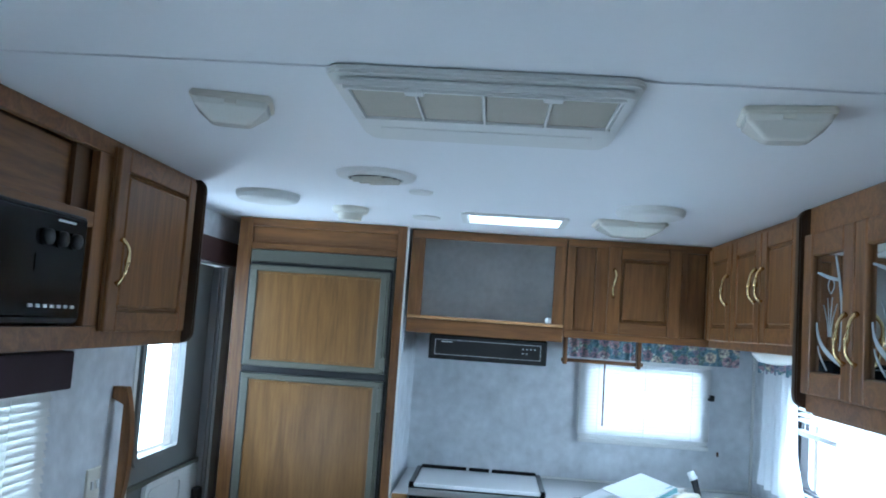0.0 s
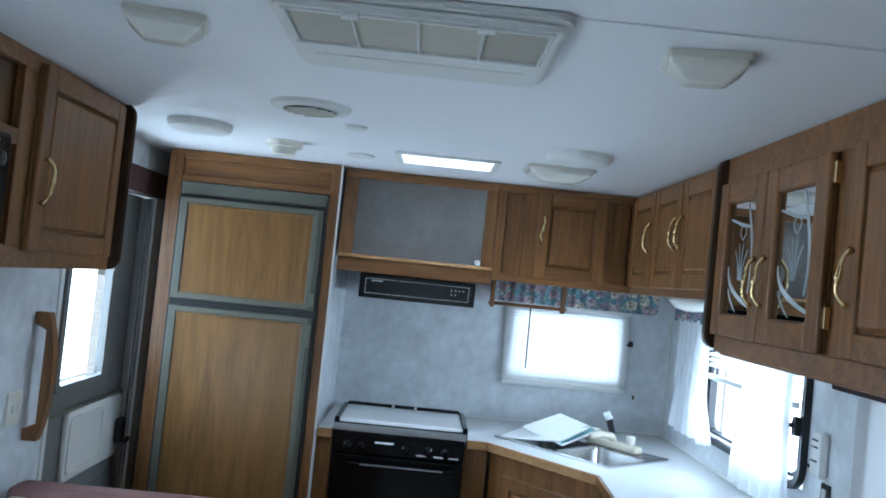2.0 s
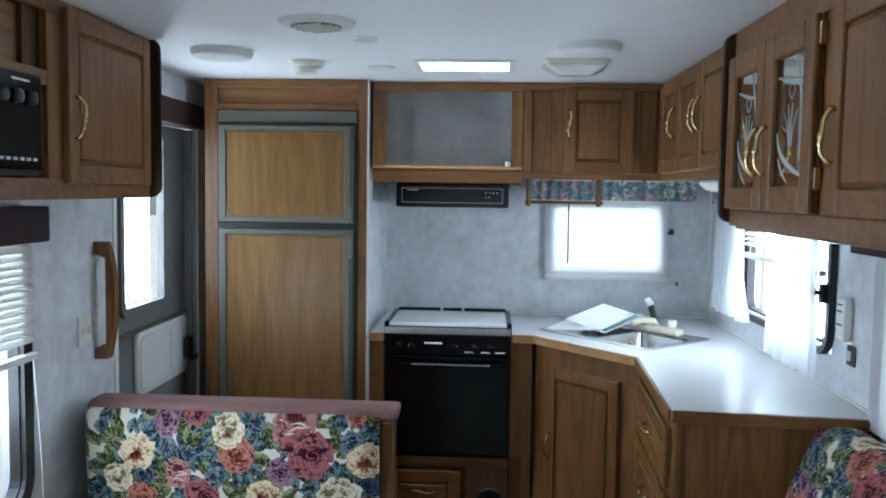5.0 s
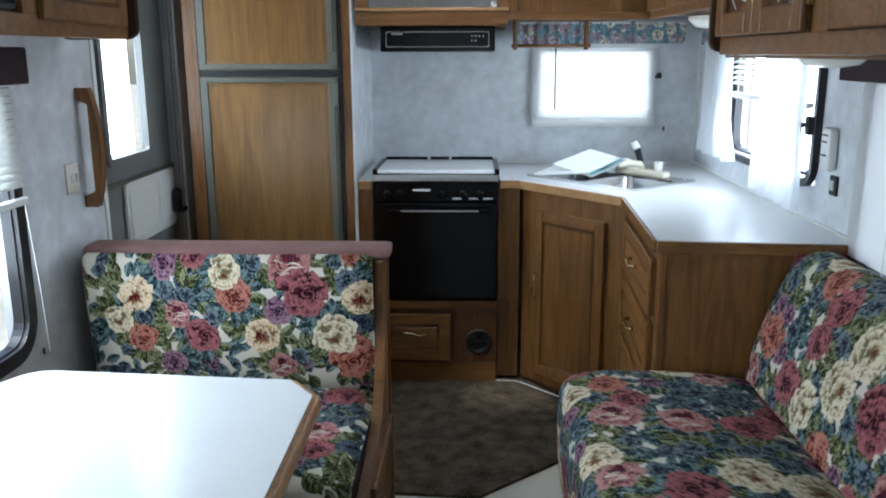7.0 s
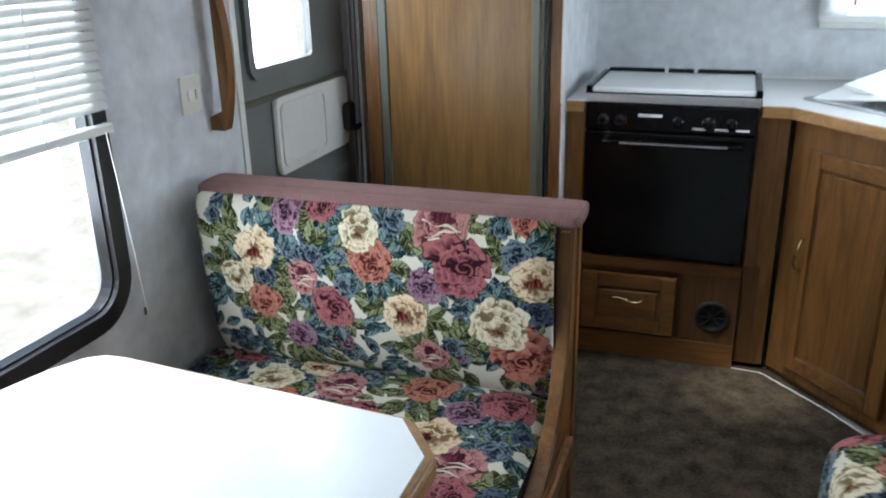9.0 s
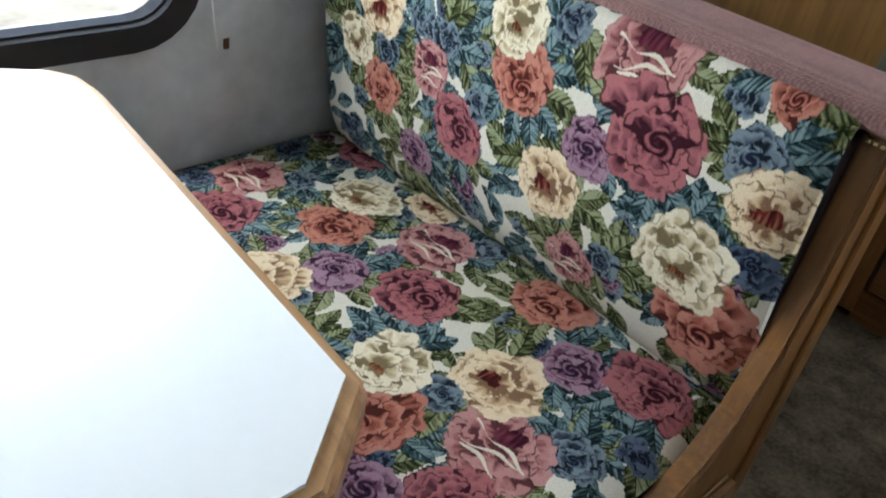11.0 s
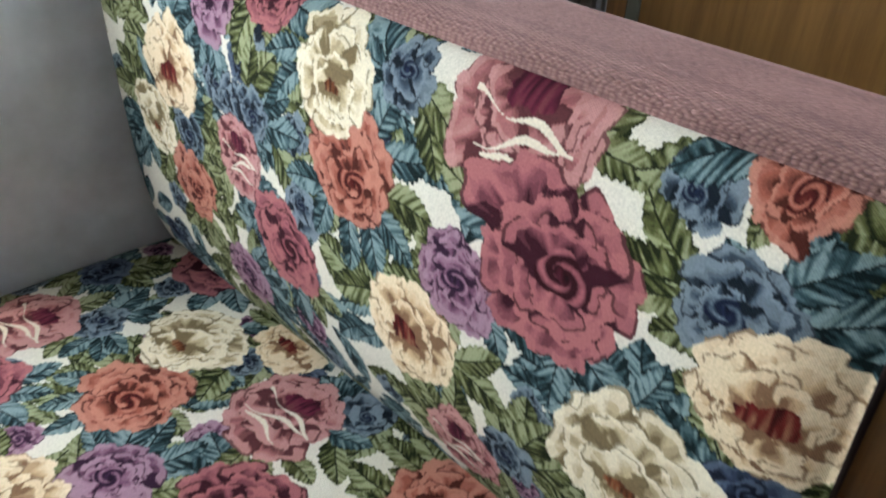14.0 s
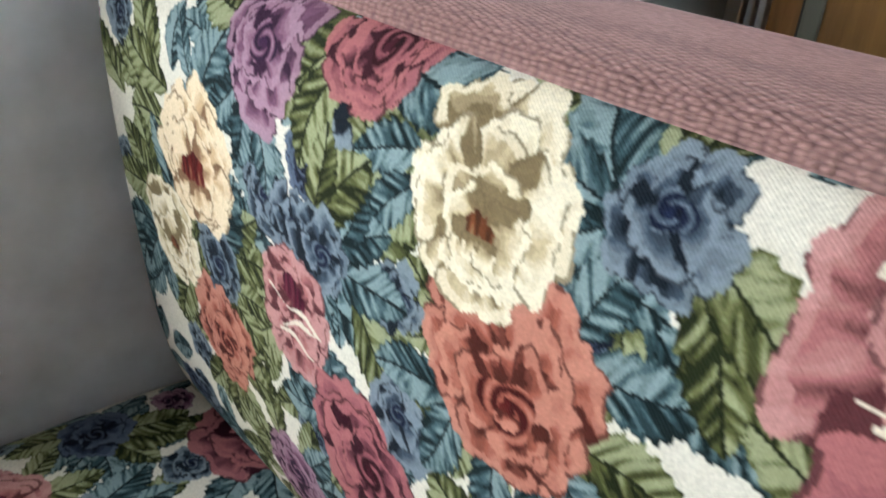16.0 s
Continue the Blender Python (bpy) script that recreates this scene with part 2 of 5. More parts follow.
def prism(pts, z0, z1, bevel=0.0, seg=2):
    """Upright prism on a plan outline."""
    bm = bmesh.new()
    lo = [bm.verts.new((x, y, z0)) for x, y in pts]
    f = bm.faces.new(lo)
    r = bmesh.ops.extrude_face_region(bm, geom=[f])
    for v in r["geom"]:
        if isinstance(v, bmesh.types.BMVert): v.co.z = z1
    if bevel: bmesh.ops.bevel(bm, geom=list(bm.edges), offset=bevel, segments=seg, affect="EDGES")
    return bm


def tube(path, radius, n=10, closed=False):
    """Round bar along a path; radius is one number or one for each point."""
    bm = bmesh.new()
    rings = []
    for i, p in enumerate(path):
        p = Vector(p)
        a, b = Vector(path[max(i - 1, 0)]), Vector(path[min(i + 1, len(path) - 1)])
        d = (b - a).normalized()
        u = d.orthogonal().normalized() if not rings else (pu - d * pu.dot(d)).normalized()
        pu = u
        w = d.cross(u)
        rad = radius[i] if isinstance(radius, (list, tuple)) else radius
        rings.append([bm.verts.new(p + rad * (math.cos(k * math.tau / n) * u + math.sin(k * math.tau / n) * w)) for k in range(n)])
    for r0, r1 in zip(rings, rings[1:]):
        for k in range(n): bm.faces.new((r0[k], r0[(k + 1) % n], r1[(k + 1) % n], r1[k]))
    bm.faces.new(rings[0]); bm.faces.new(rings[-1][::-1])
    return bm


def lathe(profile, n=28):
    """Turned shape from (radius, z) pairs."""
    bm = bmesh.new()
    rings = [[bm.verts.new((r * math.cos(k * math.tau / n), r * math.sin(k * math.tau / n), z)) for k in range(n)] for r, z in profile]
    for r0, r1 in zip(rings, rings[1:]):
        for k in range(n): bm.faces.new((r0[k], r0[(k + 1) % n], r1[(k + 1) % n], r1[k]))
    bm.faces.new(rings[0]); bm.faces.new(rings[-1][::-1])
    return bm


def rounded(w, h, r, n=6):
    """Outline of a rounded rectangle about the origin."""
    pts = []
    for cx, cy, a0 in ((w / 2 - r, h / 2 - r, 0), (-w / 2 + r, h / 2 - r, 90), (-w / 2 + r, -h / 2 + r, 180), (w / 2 - r, -h / 2 + r, 270)):
        for k in range(n + 1):
            a = radians(a0 + 90 * k / n)
            pts.append((cx + r * math.cos(a), cy + r * math.sin(a)))
    return pts


def ring_frame(w, h, r, t, depth):
    """Rounded frame of width t, in the xy plane, depth along z."""
    bm = bmesh.new()
    o, i = rounded(w, h, r), rounded(w - 2 * t, h - 2 * t, max(r - t, 0.005))
    vo = [[bm.verts.new((x, y, z)) for x, y in o] for z in (0, depth)]
    vi = [[bm.verts.new((x, y, z)) for x, y in i] for z in (0, depth)]
    n = len(o)
    for k in range(n):
        j = (k + 1) % n
        bm.faces.new((vo[0][k], vo[0][j], vo[1][j], vo[1][k])); bm.faces.new((vi[0][k], vi[1][k], vi[1][j], vi[0][j]))
        bm.faces.new((vo[1][k], vo[1][j], vi[1][j], vi[1][k])); bm.faces.new((vo[0][k], vi[0][k], vi[0][j], vo[0][j]))
    return bm


# faces of the room: local x along the face, local y up, local z out into the room
def facing(px, py, pz, yaw):
    """Pose of a face whose outward side looks along yaw (degrees; 0 is towards -y)."""
    return pose(px, py, pz, 90, 0, yaw)


def handle(parent, m, length=0.106, material=None):
    """Bow handle with two feet and a ringed middle, upright on local y."""
    pts, rad = [], []
    for k in range(17):
        s = k / 16 * 2 - 1
        pts.append((0.006 * math.sin(s * 3), s * length / 2, 0.004 + 0.021 * (1 - s ** 4)))
        rad.append(0.0044 + 0.0034 * math.exp(-(s / 0.13) ** 2) + 0.0032 * math.exp(-((abs(s) - 1) / 0.10) ** 2))
    return part("handle", move(tube(pts, rad, 8), m), material or BRASS, parent, "polished brass bow handle", True)


def panel_door(parent, m, w, h, name="door", pull=None, grain=OAK, arch=False):
    """Raised-panel door w by h with its lower left corner at m's origin."""
    d = part(name, move(box(0, w, 0, h, 0, 0.006, 0.002), m), grain, parent)
    t = min(0.05, w * 0.24, h * 0.3)
    for a in ((0, t, 0, h), (w - t, w, 0, h)):
        part("stile", move(box(*a, 0.0062, 0.019, 0.004), m), grain, d)
    for a in ((t, w - t, 0, t), (t, w - t, h - t, h)):
        part("rail", move(box(*a, 0.0062, 0.0185, 0.004), m), OAK_X if grain is OAK else grain, d)
    part("raised_panel", move(box(t + 0.005, w - t - 0.005, t + 0.005, h - t - 0.005, 0.0062, 0.016, 0.009, seg=1), m), grain, d)
    if pull:
        x, y, turned = pull
        handle(d, m @ pose(x, y, 0.018, 0, 0, 90 if turned else 0))
    return d


# ---- tapestry painting, in metres of cloth ----
PALETTE = {
    "cr": ((0.30, 0.22, 0.11), (0.50, 0.40, 0.24), (0.73, 0.65, 0.48), (0.20, 0.06, 0.02)),
    "cw": ((0.34, 0.19, 0.10), (0.54, 0.37, 0.21), (0.72, 0.58, 0.39), (0.13, 0.012, 0.01)),
    "or": ((0.115, 0.022, 0.014), (0.29, 0.085, 0.055), (0.46, 0.19, 0.135), (0.085, 0.006, 0.006)),
    "pk": ((0.15, 0.04, 0.045), (0.33, 0.125, 0.12), (0.46, 0.23, 0.21), (0.10, 0.010, 0.028)),
    "mg": ((0.060, 0.008, 0.018), (0.19, 0.055, 0.070), (0.36, 0.125, 0.125), (0.042, 0.003, 0.008)),
    "vi": ((0.045, 0.012, 0.04), (0.155, 0.065, 0.11), (0.32, 0.19, 0.24), (0.035, 0.01, 0.04)),
    "bl": ((0.007, 0.014, 0.024), (0.042, 0.064, 0.088), (0.17, 0.21, 0.24), (0.008, 0.014, 0.045)),
    "nv": ((0.008, 0.012, 0.030), (0.03, 0.045, 0.08), (0.09, 0.12, 0.17), (0.005, 0.007, 0.02)),
}
LEAF = {"g": ((0.018, 0.026, 0.006), (0.092, 0.100, 0.030), (0.27, 0.29, 0.16)), "t": ((0.006, 0.018, 0.020), (0.034, 0.075, 0.085), (0.19, 0.26, 0.26))}


def ripple(u, v, k, s):
    return np.sin(k * u + 1.7 * np.sin(0.6 * k * v + s)) * np.sin(k * 0.9 * v + 1.3 * np.sin(0.7 * k * u + 2 * s))


def ramp3(c, t):
    t = np.clip(t, 0, 1)[..., None]
    a, b, d = (np.array(q) for q in c[:3])
    return np.where(t < 0.5, 0.6 * a + (b - 0.6 * a) * t * 2, b + (d - b) * (t * 2 - 1))


def patch(u, v, cu, cv, r):
    """Block of the cloth grid round a place."""
    rows = np.nonzero((v.min(1) < cv + r) & (v.max(1) > cv - r))[0]
    cols = np.nonzero((u.min(0) < cu + r) & (u.max(0) > cu - r))[0]
    if not len(rows) or not len(cols): return None
    return slice(rows[0], rows[-1] + 1), slice(cols[0], cols[-1] + 1)


def grain(shape, rng, k):
    """Smooth random strokes: noise of k points, repeated over a painted patch."""
    return np.random.RandomState(rng.randrange(10 ** 6)).rand(k, k)


def strokes(a, b, rng, la, lb):
    """Brush strokes in the weave, long along a and fine across b; -1 to 1."""
    g = grain(None, rng, 64)
    x, y = a / la + 200.0, b / lb + 200.0
    x0, y0 = np.floor(x).astype(int), np.floor(y).astype(int)
    fx, fy = x - x0, y - y0
    q = lambda i, k: g[i % 64, k % 64]
    return 2 * ((q(x0, y0) * (1 - fx) + q(x0 + 1, y0) * fx) * (1 - fy) + (q(x0, y0 + 1) * (1 - fx) + q(x0 + 1, y0 + 1) * fx) * fy) - 1


def paint_leaf(u, v, col, cu, cv, length, ang, kind, rng):
    """A toothed leaf with a pale midrib and slanting veins."""
    i = patch(u, v, cu, cv, length * 0.6)
    if i is None: return
    x, y = u[i] - cu, v[i] - cv
    a, b = x * math.cos(ang) + y * math.sin(ang), -x * math.sin(ang) + y * math.cos(ang)
    s = a / length + 0.5
    b = b + 0.08 * length * np.sin(s * 3 + rng.uniform(0, 6))
    slant = a - np.abs(b) * 0.9
    tooth = np.abs(np.mod(slant / (length * 0.13), 1.0) - 0.5)
    half = length * rng.uniform(0.24, 0.31) * np.sin(np.clip(s, 0, 1) * math.pi) ** 0.75 * (0.82 + 0.36 * tooth)
    inside = (s > 0) & (s < 1) & (np.abs(b) < half)
    q = np.abs(b) / np.maximum(half, 1e-5)
    vein = np.sin(slant * 2 * math.pi / (length * 0.13) + 1.0 * strokes(a, b, rng, 0.012, 0.012))
    t = 0.60 + 0.13 * vein + 0.62 * strokes(slant + 1.8 * np.abs(b), slant + np.sign(b), rng, 0.016, 0.0028) + np.where(b > 0, 0.20, -0.20) + 0.25 * strokes(a, b, rng, 0.02, 0.02)
    t = np.where(q > 0.86, t - 0.25, t)
    t = np.where(np.abs(b) < length * 0.013, 0.12, t)
    c = ramp3(LEAF[kind], np.floor(np.clip(t, 0, 0.999) * 6) / 5)
    col[i][inside] = c[inside]


HEART = {"cr": (0.02, -0.40), "cw": (-0.16, -0.26), "or": (0.06, -0.30), "mg": (0.20, -0.02), "pk": (-0.02, 0.40)}


def paint_bloom(u, v, col, cu, cv, r, kind, rng, stretch=1.0):
    """A cabbage rose: rings of overlapping petals that close in on a heart set off centre."""
    pal = PALETTE[kind]
    i = patch(u, v, cu, cv, r * 1.3)
    if i is None: return
    x, y = u[i] - cu, (v[i] - cv) / stretch
    c = col[i]
    ph = rng.uniform(0, 6.28)
    hx, hy = HEART.get(kind, (0.15 * math.cos(ph), 0.15 * math.sin(ph)))
    hx, hy = hx * r, hy * r
    deep = np.array(pal[0]) * 0.38

    def petal(px, py, ang, pr, wide, tone):
        a = (x - px) * math.cos(ang) + (y - py) * math.sin(ang)
        b = -(x - px) * math.sin(ang) + (y - py) * math.cos(ang)
        th = np.arctan2(b, a)
        w = 1 + 0.13 * np.sin(2 * th + ph + ang) + 0.11 * np.sin(4 * th + ang * 5) + 0.06 * np.sin(9 * th + ang * 3) + 0.05 * strokes(th, np.ones_like(th), rng, 0.12, 1.0)
        q = np.sqrt((a / 0.88) ** 2 + (b / wide) ** 2) / (pr * w)
        ins = q < 1
        if not ins.any(): return
        fan = np.arctan2(b, a + 1.2 * pr)
        streak = strokes(a, fan * pr, rng, 0.018, 0.0034)
        t = tone + 0.50 * a / pr + 0.48 * streak + 0.34 * strokes(a, fan * pr, rng, 0.03, 0.008)
        t = np.where((q > 0.72 + 0.10 * streak) & (a > -0.1 * pr), np.maximum(t, 0.5) + 0.24, t)
        t = np.where((q > 0.55) & (a < -0.05 * pr), t - 0.45, t)
        k = ramp3(pal, np.floor(np.clip(t, 0, 0.999) * 7) / 6)
        k = np.where(((q > 0.93) & (streak + 1.2 * a / pr < 0.75))[..., None], deep + 0.22 * k, k)
        c[ins] = k[ins]

    big = r > 0.036
    rings = ((7, 0.64, 0.40, 0.12), (6, 0.43, 0.37, 0.45), (5, 0.25, 0.30, 0.80)) if big else ((5, 0.56, 0.46, 0.1), (4, 0.28, 0.36, 0.6))
    for n, d, pr, f in rings:
        order = list(range(n)); rng.shuffle(order)
        turn = rng.uniform(0, 6.28)
        for k in order:
            ang = turn + k * 6.283 / n + rng.uniform(-0.22, 0.22)
            e = d * rng.uniform(0.78, 1.22) * r
            petal(hx * f + e * math.cos(ang), hy * f + e * math.sin(ang), ang + rng.uniform(-0.2, 0.2), pr * rng.uniform(0.84, 1.16) * r, rng.uniform(1.1, 1.7), rng.uniform(0.12, 0.70))
    cx, cy = x - hx, y - hy
    rr, th = np.hypot(cx * 0.95, cy * 1.15), np.arctan2(cy, cx)
    if kind in ("mg", "or", "bl", "vi", "nv"):
        # tight whorl of inner petals
        ins = rr < r * 0.30 * (1 + 0.18 * np.sin(3 * th + ph))
        sp = np.sin(th * 2 + rr / r * 34 + 1.6 * strokes(cx, cy, rng, 0.3 * r, 0.3 * r))
        t = 0.30 + 0.42 * sp + 0.2 * strokes(rr, th * r * 0.3, rng, 0.003, 0.010) + 0.6 * (rr / r - 0.22)
        c[ins] = ramp3((pal[3], pal[1], pal[2]), np.floor(np.clip(t, 0, 0.999) * 6) / 5)[ins]
        core = r * 0.10
    else:
        core = r * {"cw": 0.30, "pk": 0.27}.get(kind, 0.17)
    edge = core * (1 + 0.22 * np.sin(2 * th + ph) + 0.22 * strokes(th, np.ones_like(th), rng, 0.25, 1.0))
    ins = rr < edge
    t = 0.42 + 0.55 * strokes(cy, cx, rng, 0.014, 0.0026) - 0.3 * cy / max(core, 1e-4)
    c[ins] = ramp3((tuple(0.45 * q for q in pal[3]), pal[3], pal[0]), t)[ins]
    if big and kind in ("cw", "cr", "or"):
        for k in (-0.5, 0.55):
            petal(hx + 0.85 * core * k, hy - core * 1.05, -1.57 + 0.4 * k, core * 0.85, 1.25, 0.62)
    if kind == "pk":
        for k in range(3):
            line = np.abs(y - r * (0.12 - 0.26 * k) - 0.30 * x * (1 if k % 2 else -0.4) - 0.06 * r * np.sin(x / r * 7 + k)) < 0.026 * r * (1 + 0.8 * np.sin(x / r * 5 + k))
            c[line & (np.abs(x) < (0.72 - 0.12 * k) * r)] = (0.66, 0.60, 0.47)


def cloth(u, v, blooms, seed):
    """Colours of the tapestry at cloth positions u, v."""
    rng = random.Random(seed)
    col = np.empty(u.shape + (3,)); col[:] = (0.64, 0.60, 0.50)
    spots = [(a, b, r) for bl in blooms.values() for a, b, r in bl]
    u0, u1, v0, v1 = u.min(), u.max(), v.min(), v.max()
    scale = 1.0 if max(r for _, _, r in spots) > 0.035 else 0.42
    for k in range(int(740 / scale ** 2 * (u1 - u0) * (v1 - v0))):
        a, b = rng.uniform(u0, u1), rng.uniform(v0, v1)
        near = min(spots, key=lambda s: (s[0] - a) ** 2 + (s[1] - b) ** 2)
        away = math.atan2(b - near[1], a - near[0])
        paint_leaf(u, v, col, a, b, scale * rng.uniform(0.045, 0.08), away + rng.uniform(-0.6, 0.6), "g" if math.sin(a * 17 + b * 13 + 4.2) > -0.4 else "t", rng)
    for k in range(int(80 / scale ** 2 * (u1 - u0) * (v1 - v0))):
        paint_bloom(u, v, col, rng.uniform(u0, u1), rng.uniform(v0, v1), scale * rng.uniform(0.018, 0.028), rng.choice(("bl", "nv", "bl", "vi")), rng)
    # sprays of two or three leaves under each rose
    for a, b, r in spots:
        for k in range(3):
            way, kind = rng.uniform(0, 6.28), rng.choice("gt")
            for off in (-0.5, 0.15, 0.75)[:rng.choice((2, 3))]:
                e = r + scale * 0.018
                paint_leaf(u, v, col, a + e * math.cos(way + off * 0.7), b + e * math.sin(way + off * 0.7), scale * rng.uniform(0.052, 0.078), way + off, kind, rng)
    for kind in ("bl", "nv", "vi", "pk", "or", "mg", "cw", "cr"):
        for a, b, r in blooms.get(kind, ()):
            paint_bloom(u, v, col, a, b, r * 1.04, kind, rng)
    return col


def scatter(u0, u1, v0, v1, seed, size=0.055):
    """Blooms for cloth that is seen less closely, spread at even gaps."""
    rng, out, pts = random.Random(seed), {}, []
    for k in range(4000):
        a, b = rng.uniform(u0, u1), rng.uniform(v0, v1)
        r = size * rng.choice((1.15, 1.0, 0.9, 0.55))
        if all((a - p) ** 2 + (b - q) ** 2 > (0.93 * (r + s)) ** 2 for p, q, s in pts):
            pts.append((a, b, r))
            out.setdefault(rng.choice(("bl", "bl", "vi")) if r < size * 0.7 else rng.choice(("cr", "cw", "or", "pk", "mg", "mg")), []).append((a, b, r))
    return out


def woven(name, rows, colours, parent, label=""):
    """Cushion skin from a grid of points with one colour a point."""
    nv, nu = rows.shape[:2]
    me = bpy.data.meshes.new(name)
    idx = np.arange(nu * nv).reshape(nv, nu)
    quads = np.stack([idx[:-1, :-1], idx[:-1, 1:], idx[1:, 1:], idx[1:, :-1]], -1).reshape(-1, 4)
    me.vertices.add(nu * nv); me.vertices.foreach_set("co", rows.reshape(-1).astype(np.float32))
    me.loops.add(quads.size); me.loops.foreach_set("vertex_index", quads.reshape(-1).astype(np.int32))
    me.polygons.add(len(quads)); me.polygons.foreach_set("loop_start", np.arange(0, quads.size, 4, dtype=np.int32))
    me.update(calc_edges=True)
    me.polygons.foreach_set("use_smooth", np.ones(len(quads), dtype=bool))
    at = me.color_attributes.new("weave", "FLOAT_COLOR", "POINT")
    at.data.foreach_set("color", np.concatenate([colours.reshape(-1, 3), np.ones((nu * nv, 1))], 1).reshape(-1).astype(np.float32))
    me.materials.append(TAPESTRY)
    ob = new(name, me)
    if parent: ob.parent = parent
    if label: ob["label"] = label
    return ob


def section(pts, step):
    """Even steps along a polyline with rounded turns; returns points and arc length."""
    p = np.array(pts, float)
    for _ in range(3):
        q = np.empty((2 * len(p), 2)); q[0], q[-1] = p[0], p[-1]
        q[1:-1:2] = 0.75 * p[:-1] + 0.25 * p[1:]; q[2:-1:2] = 0.25 * p[:-1] + 0.75 * p[1:]
        p = q
    s = np.concatenate([[0], np.cumsum(np.hypot(*np.diff(p, axis=0).T))])
    t = np.arange(0, s[-1], step)
    return np.stack([np.interp(t, s, p[:, 0]), np.interp(t, s, p[:, 1])], 1), t

BACK_BLOOMS = {
    "cw": [(-0.631, 0.741, 0.055), (-0.247, 0.615, 0.057), (0.06, 0.736, 0.055)],
    "cr": [(-0.696, 0.66, 0.041), (-0.359, 0.816, 0.049), (-0.03, 0.617, 0.064)],
    "or": [(-0.628, 0.601, 0.044), (-0.33, 0.738, 0.054), (0.022, 0.538, 0.066), (0.027, 0.865, 0.029)],
    "pk": [(-0.509, 0.675, 0.041), (-0.157, 0.829, 0.062), (-0.199, 0.499, 0.043)],
    "mg": [(-0.44, 0.607, 0.052), (-0.116, 0.746, 0.07), (-0.455, 0.856, 0.036)],
    "bl": [(-0.272, 0.833, 0.028), (-0.482, 0.734, 0.029), (0.019, 0.782, 0.038), (-0.136, 0.538, 0.03), (-0.615, 0.667, 0.031)],
    "vi": [(-0.541, 0.831, 0.04), (-0.193, 0.689, 0.044), (-0.542, 0.512, 0.041)],
    "nv": [(0.056, 0.652, 0.031)],
}
SEAT_BLOOMS = {
    "mg": [(-0.331, 5.362, 0.061), (-0.679, 5.227, 0.06), (-0.716, 5.573, 0.059), (-0.002, 5.495, 0.064), (-0.029, 5.141, 0.054)],
    "nv": [(0.062, 5.385, 0.030), (0.066, 5.17, 0.032), (-0.80, 5.45, 0.034), (-0.79, 5.25, 0.034)],
    "pk": [(-0.415, 5.47, 0.064), (-0.745, 5.322, 0.061), (-0.053, 5.241, 0.067), (-0.396, 5.107, 0.043)],
    "or": [(-0.542, 5.371, 0.06), (-0.195, 5.149, 0.068), (-0.207, 5.525, 0.062)],
    "cr": [(-0.595, 5.468, 0.061), (-0.246, 5.233, 0.059), (-0.577, 5.136, 0.036)],
    "cw": [(-0.507, 5.558, 0.05), (-0.488, 5.193, 0.061), (-0.133, 5.337, 0.062)],
    "bl": [(-0.52, 5.488, 0.027), (-0.692, 5.393, 0.032), (-0.341, 5.155, 0.031), (-0.157, 5.255, 0.032), (-0.358, 5.541, 0.032), (0.014, 5.31, 0.037)],
    "vi": [(-0.441, 5.285, 0.047), (-0.09, 5.439, 0.051), (-0.102, 5.068, 0.048)],
}

# ---- setting: shell of the trailer ----
LX, RX, BY, FY, H = -0.862, 1.48, 7.19, 1.1, 1.98
structure("ground", box(-60, 60, -60, 70, -0.95, -0.85), GRAVEL, "pale dry gravel and grass outside", "ground")
structure("floor", box(LX - 0.1, RX + 0.1, FY - 0.1, BY + 0.1, -0.12, 0), VINYL, "cream vinyl floor of the trailer", "floor")
SKY = (0.155, 0.465, 6.0, 6.2)
bm = box(LX - 0.1, SKY[0], FY - 0.1, BY + 0.1, H, H + 0.08)
for a in ((SKY[1], RX + 0.1, FY - 0.1, BY + 0.1), (SKY[0], SKY[1], FY - 0.1, SKY[2]), (SKY[0], SKY[1], SKY[3], BY + 0.1)):
    box(*a, H, H + 0.08, bm=bm)
structure("ceiling", bm, CEIL, "smooth white ceiling panels", "ceiling")
structure("ceiling_batten", box(LX, RX, 4.455, 4.475, H - 0.003, H - 0.0005), CEIL, "thin white seam strip across the ceiling", "trim")


def wall_with_holes(name, along0, along1, holes, make, label):
    """Wall in pieces round its openings; holes are (a0, a1, z0, z1) in order."""
    bm, at = bmesh.new(), along0
    for a0, a1, z0, z1 in holes:
        make(at, a0, -0.12, H + 0.08, bm)
        if z0 > 0: make(a0, a1, -0.12, z0, bm)
        make(a0, a1, z1, H + 0.08, bm)
        at = a1
    make(at, along1, -0.12, H + 0.08, bm)
    return structure(name, bm, PAPER, label, "wall")


wall_with_holes("wall_left", FY - 0.1, BY + 0.1, [(3.95, 5.28, 0.66, 1.46), (5.86, 6.68, 0.0, 1.78)],
                lambda a, b, c, d, bm: box(LX - 0.06, LX, a, b, c, d, bm=bm), "pale blue marbled wallpaper wall with a window and door")
wall_with_holes("wall_right", FY - 0.1, BY + 0.1, [(3.75, 5.38, 0.84, 1.42), (5.74, 6.62, 1.04, 1.50)],
                lambda a, b, c, d, bm: box(RX, RX + 0.06, a, b, c, d, bm=bm), "pale blue marbled wallpaper wall with two windows")
wall_with_holes("wall_back", LX, RX, [(0.69, 1.26, 1.125, 1.50)],
                lambda a, b, c, d, bm: box(a, b, BY, BY + 0.06, c, d, bm=bm), "pale blue marbled wallpaper galley wall with a window")
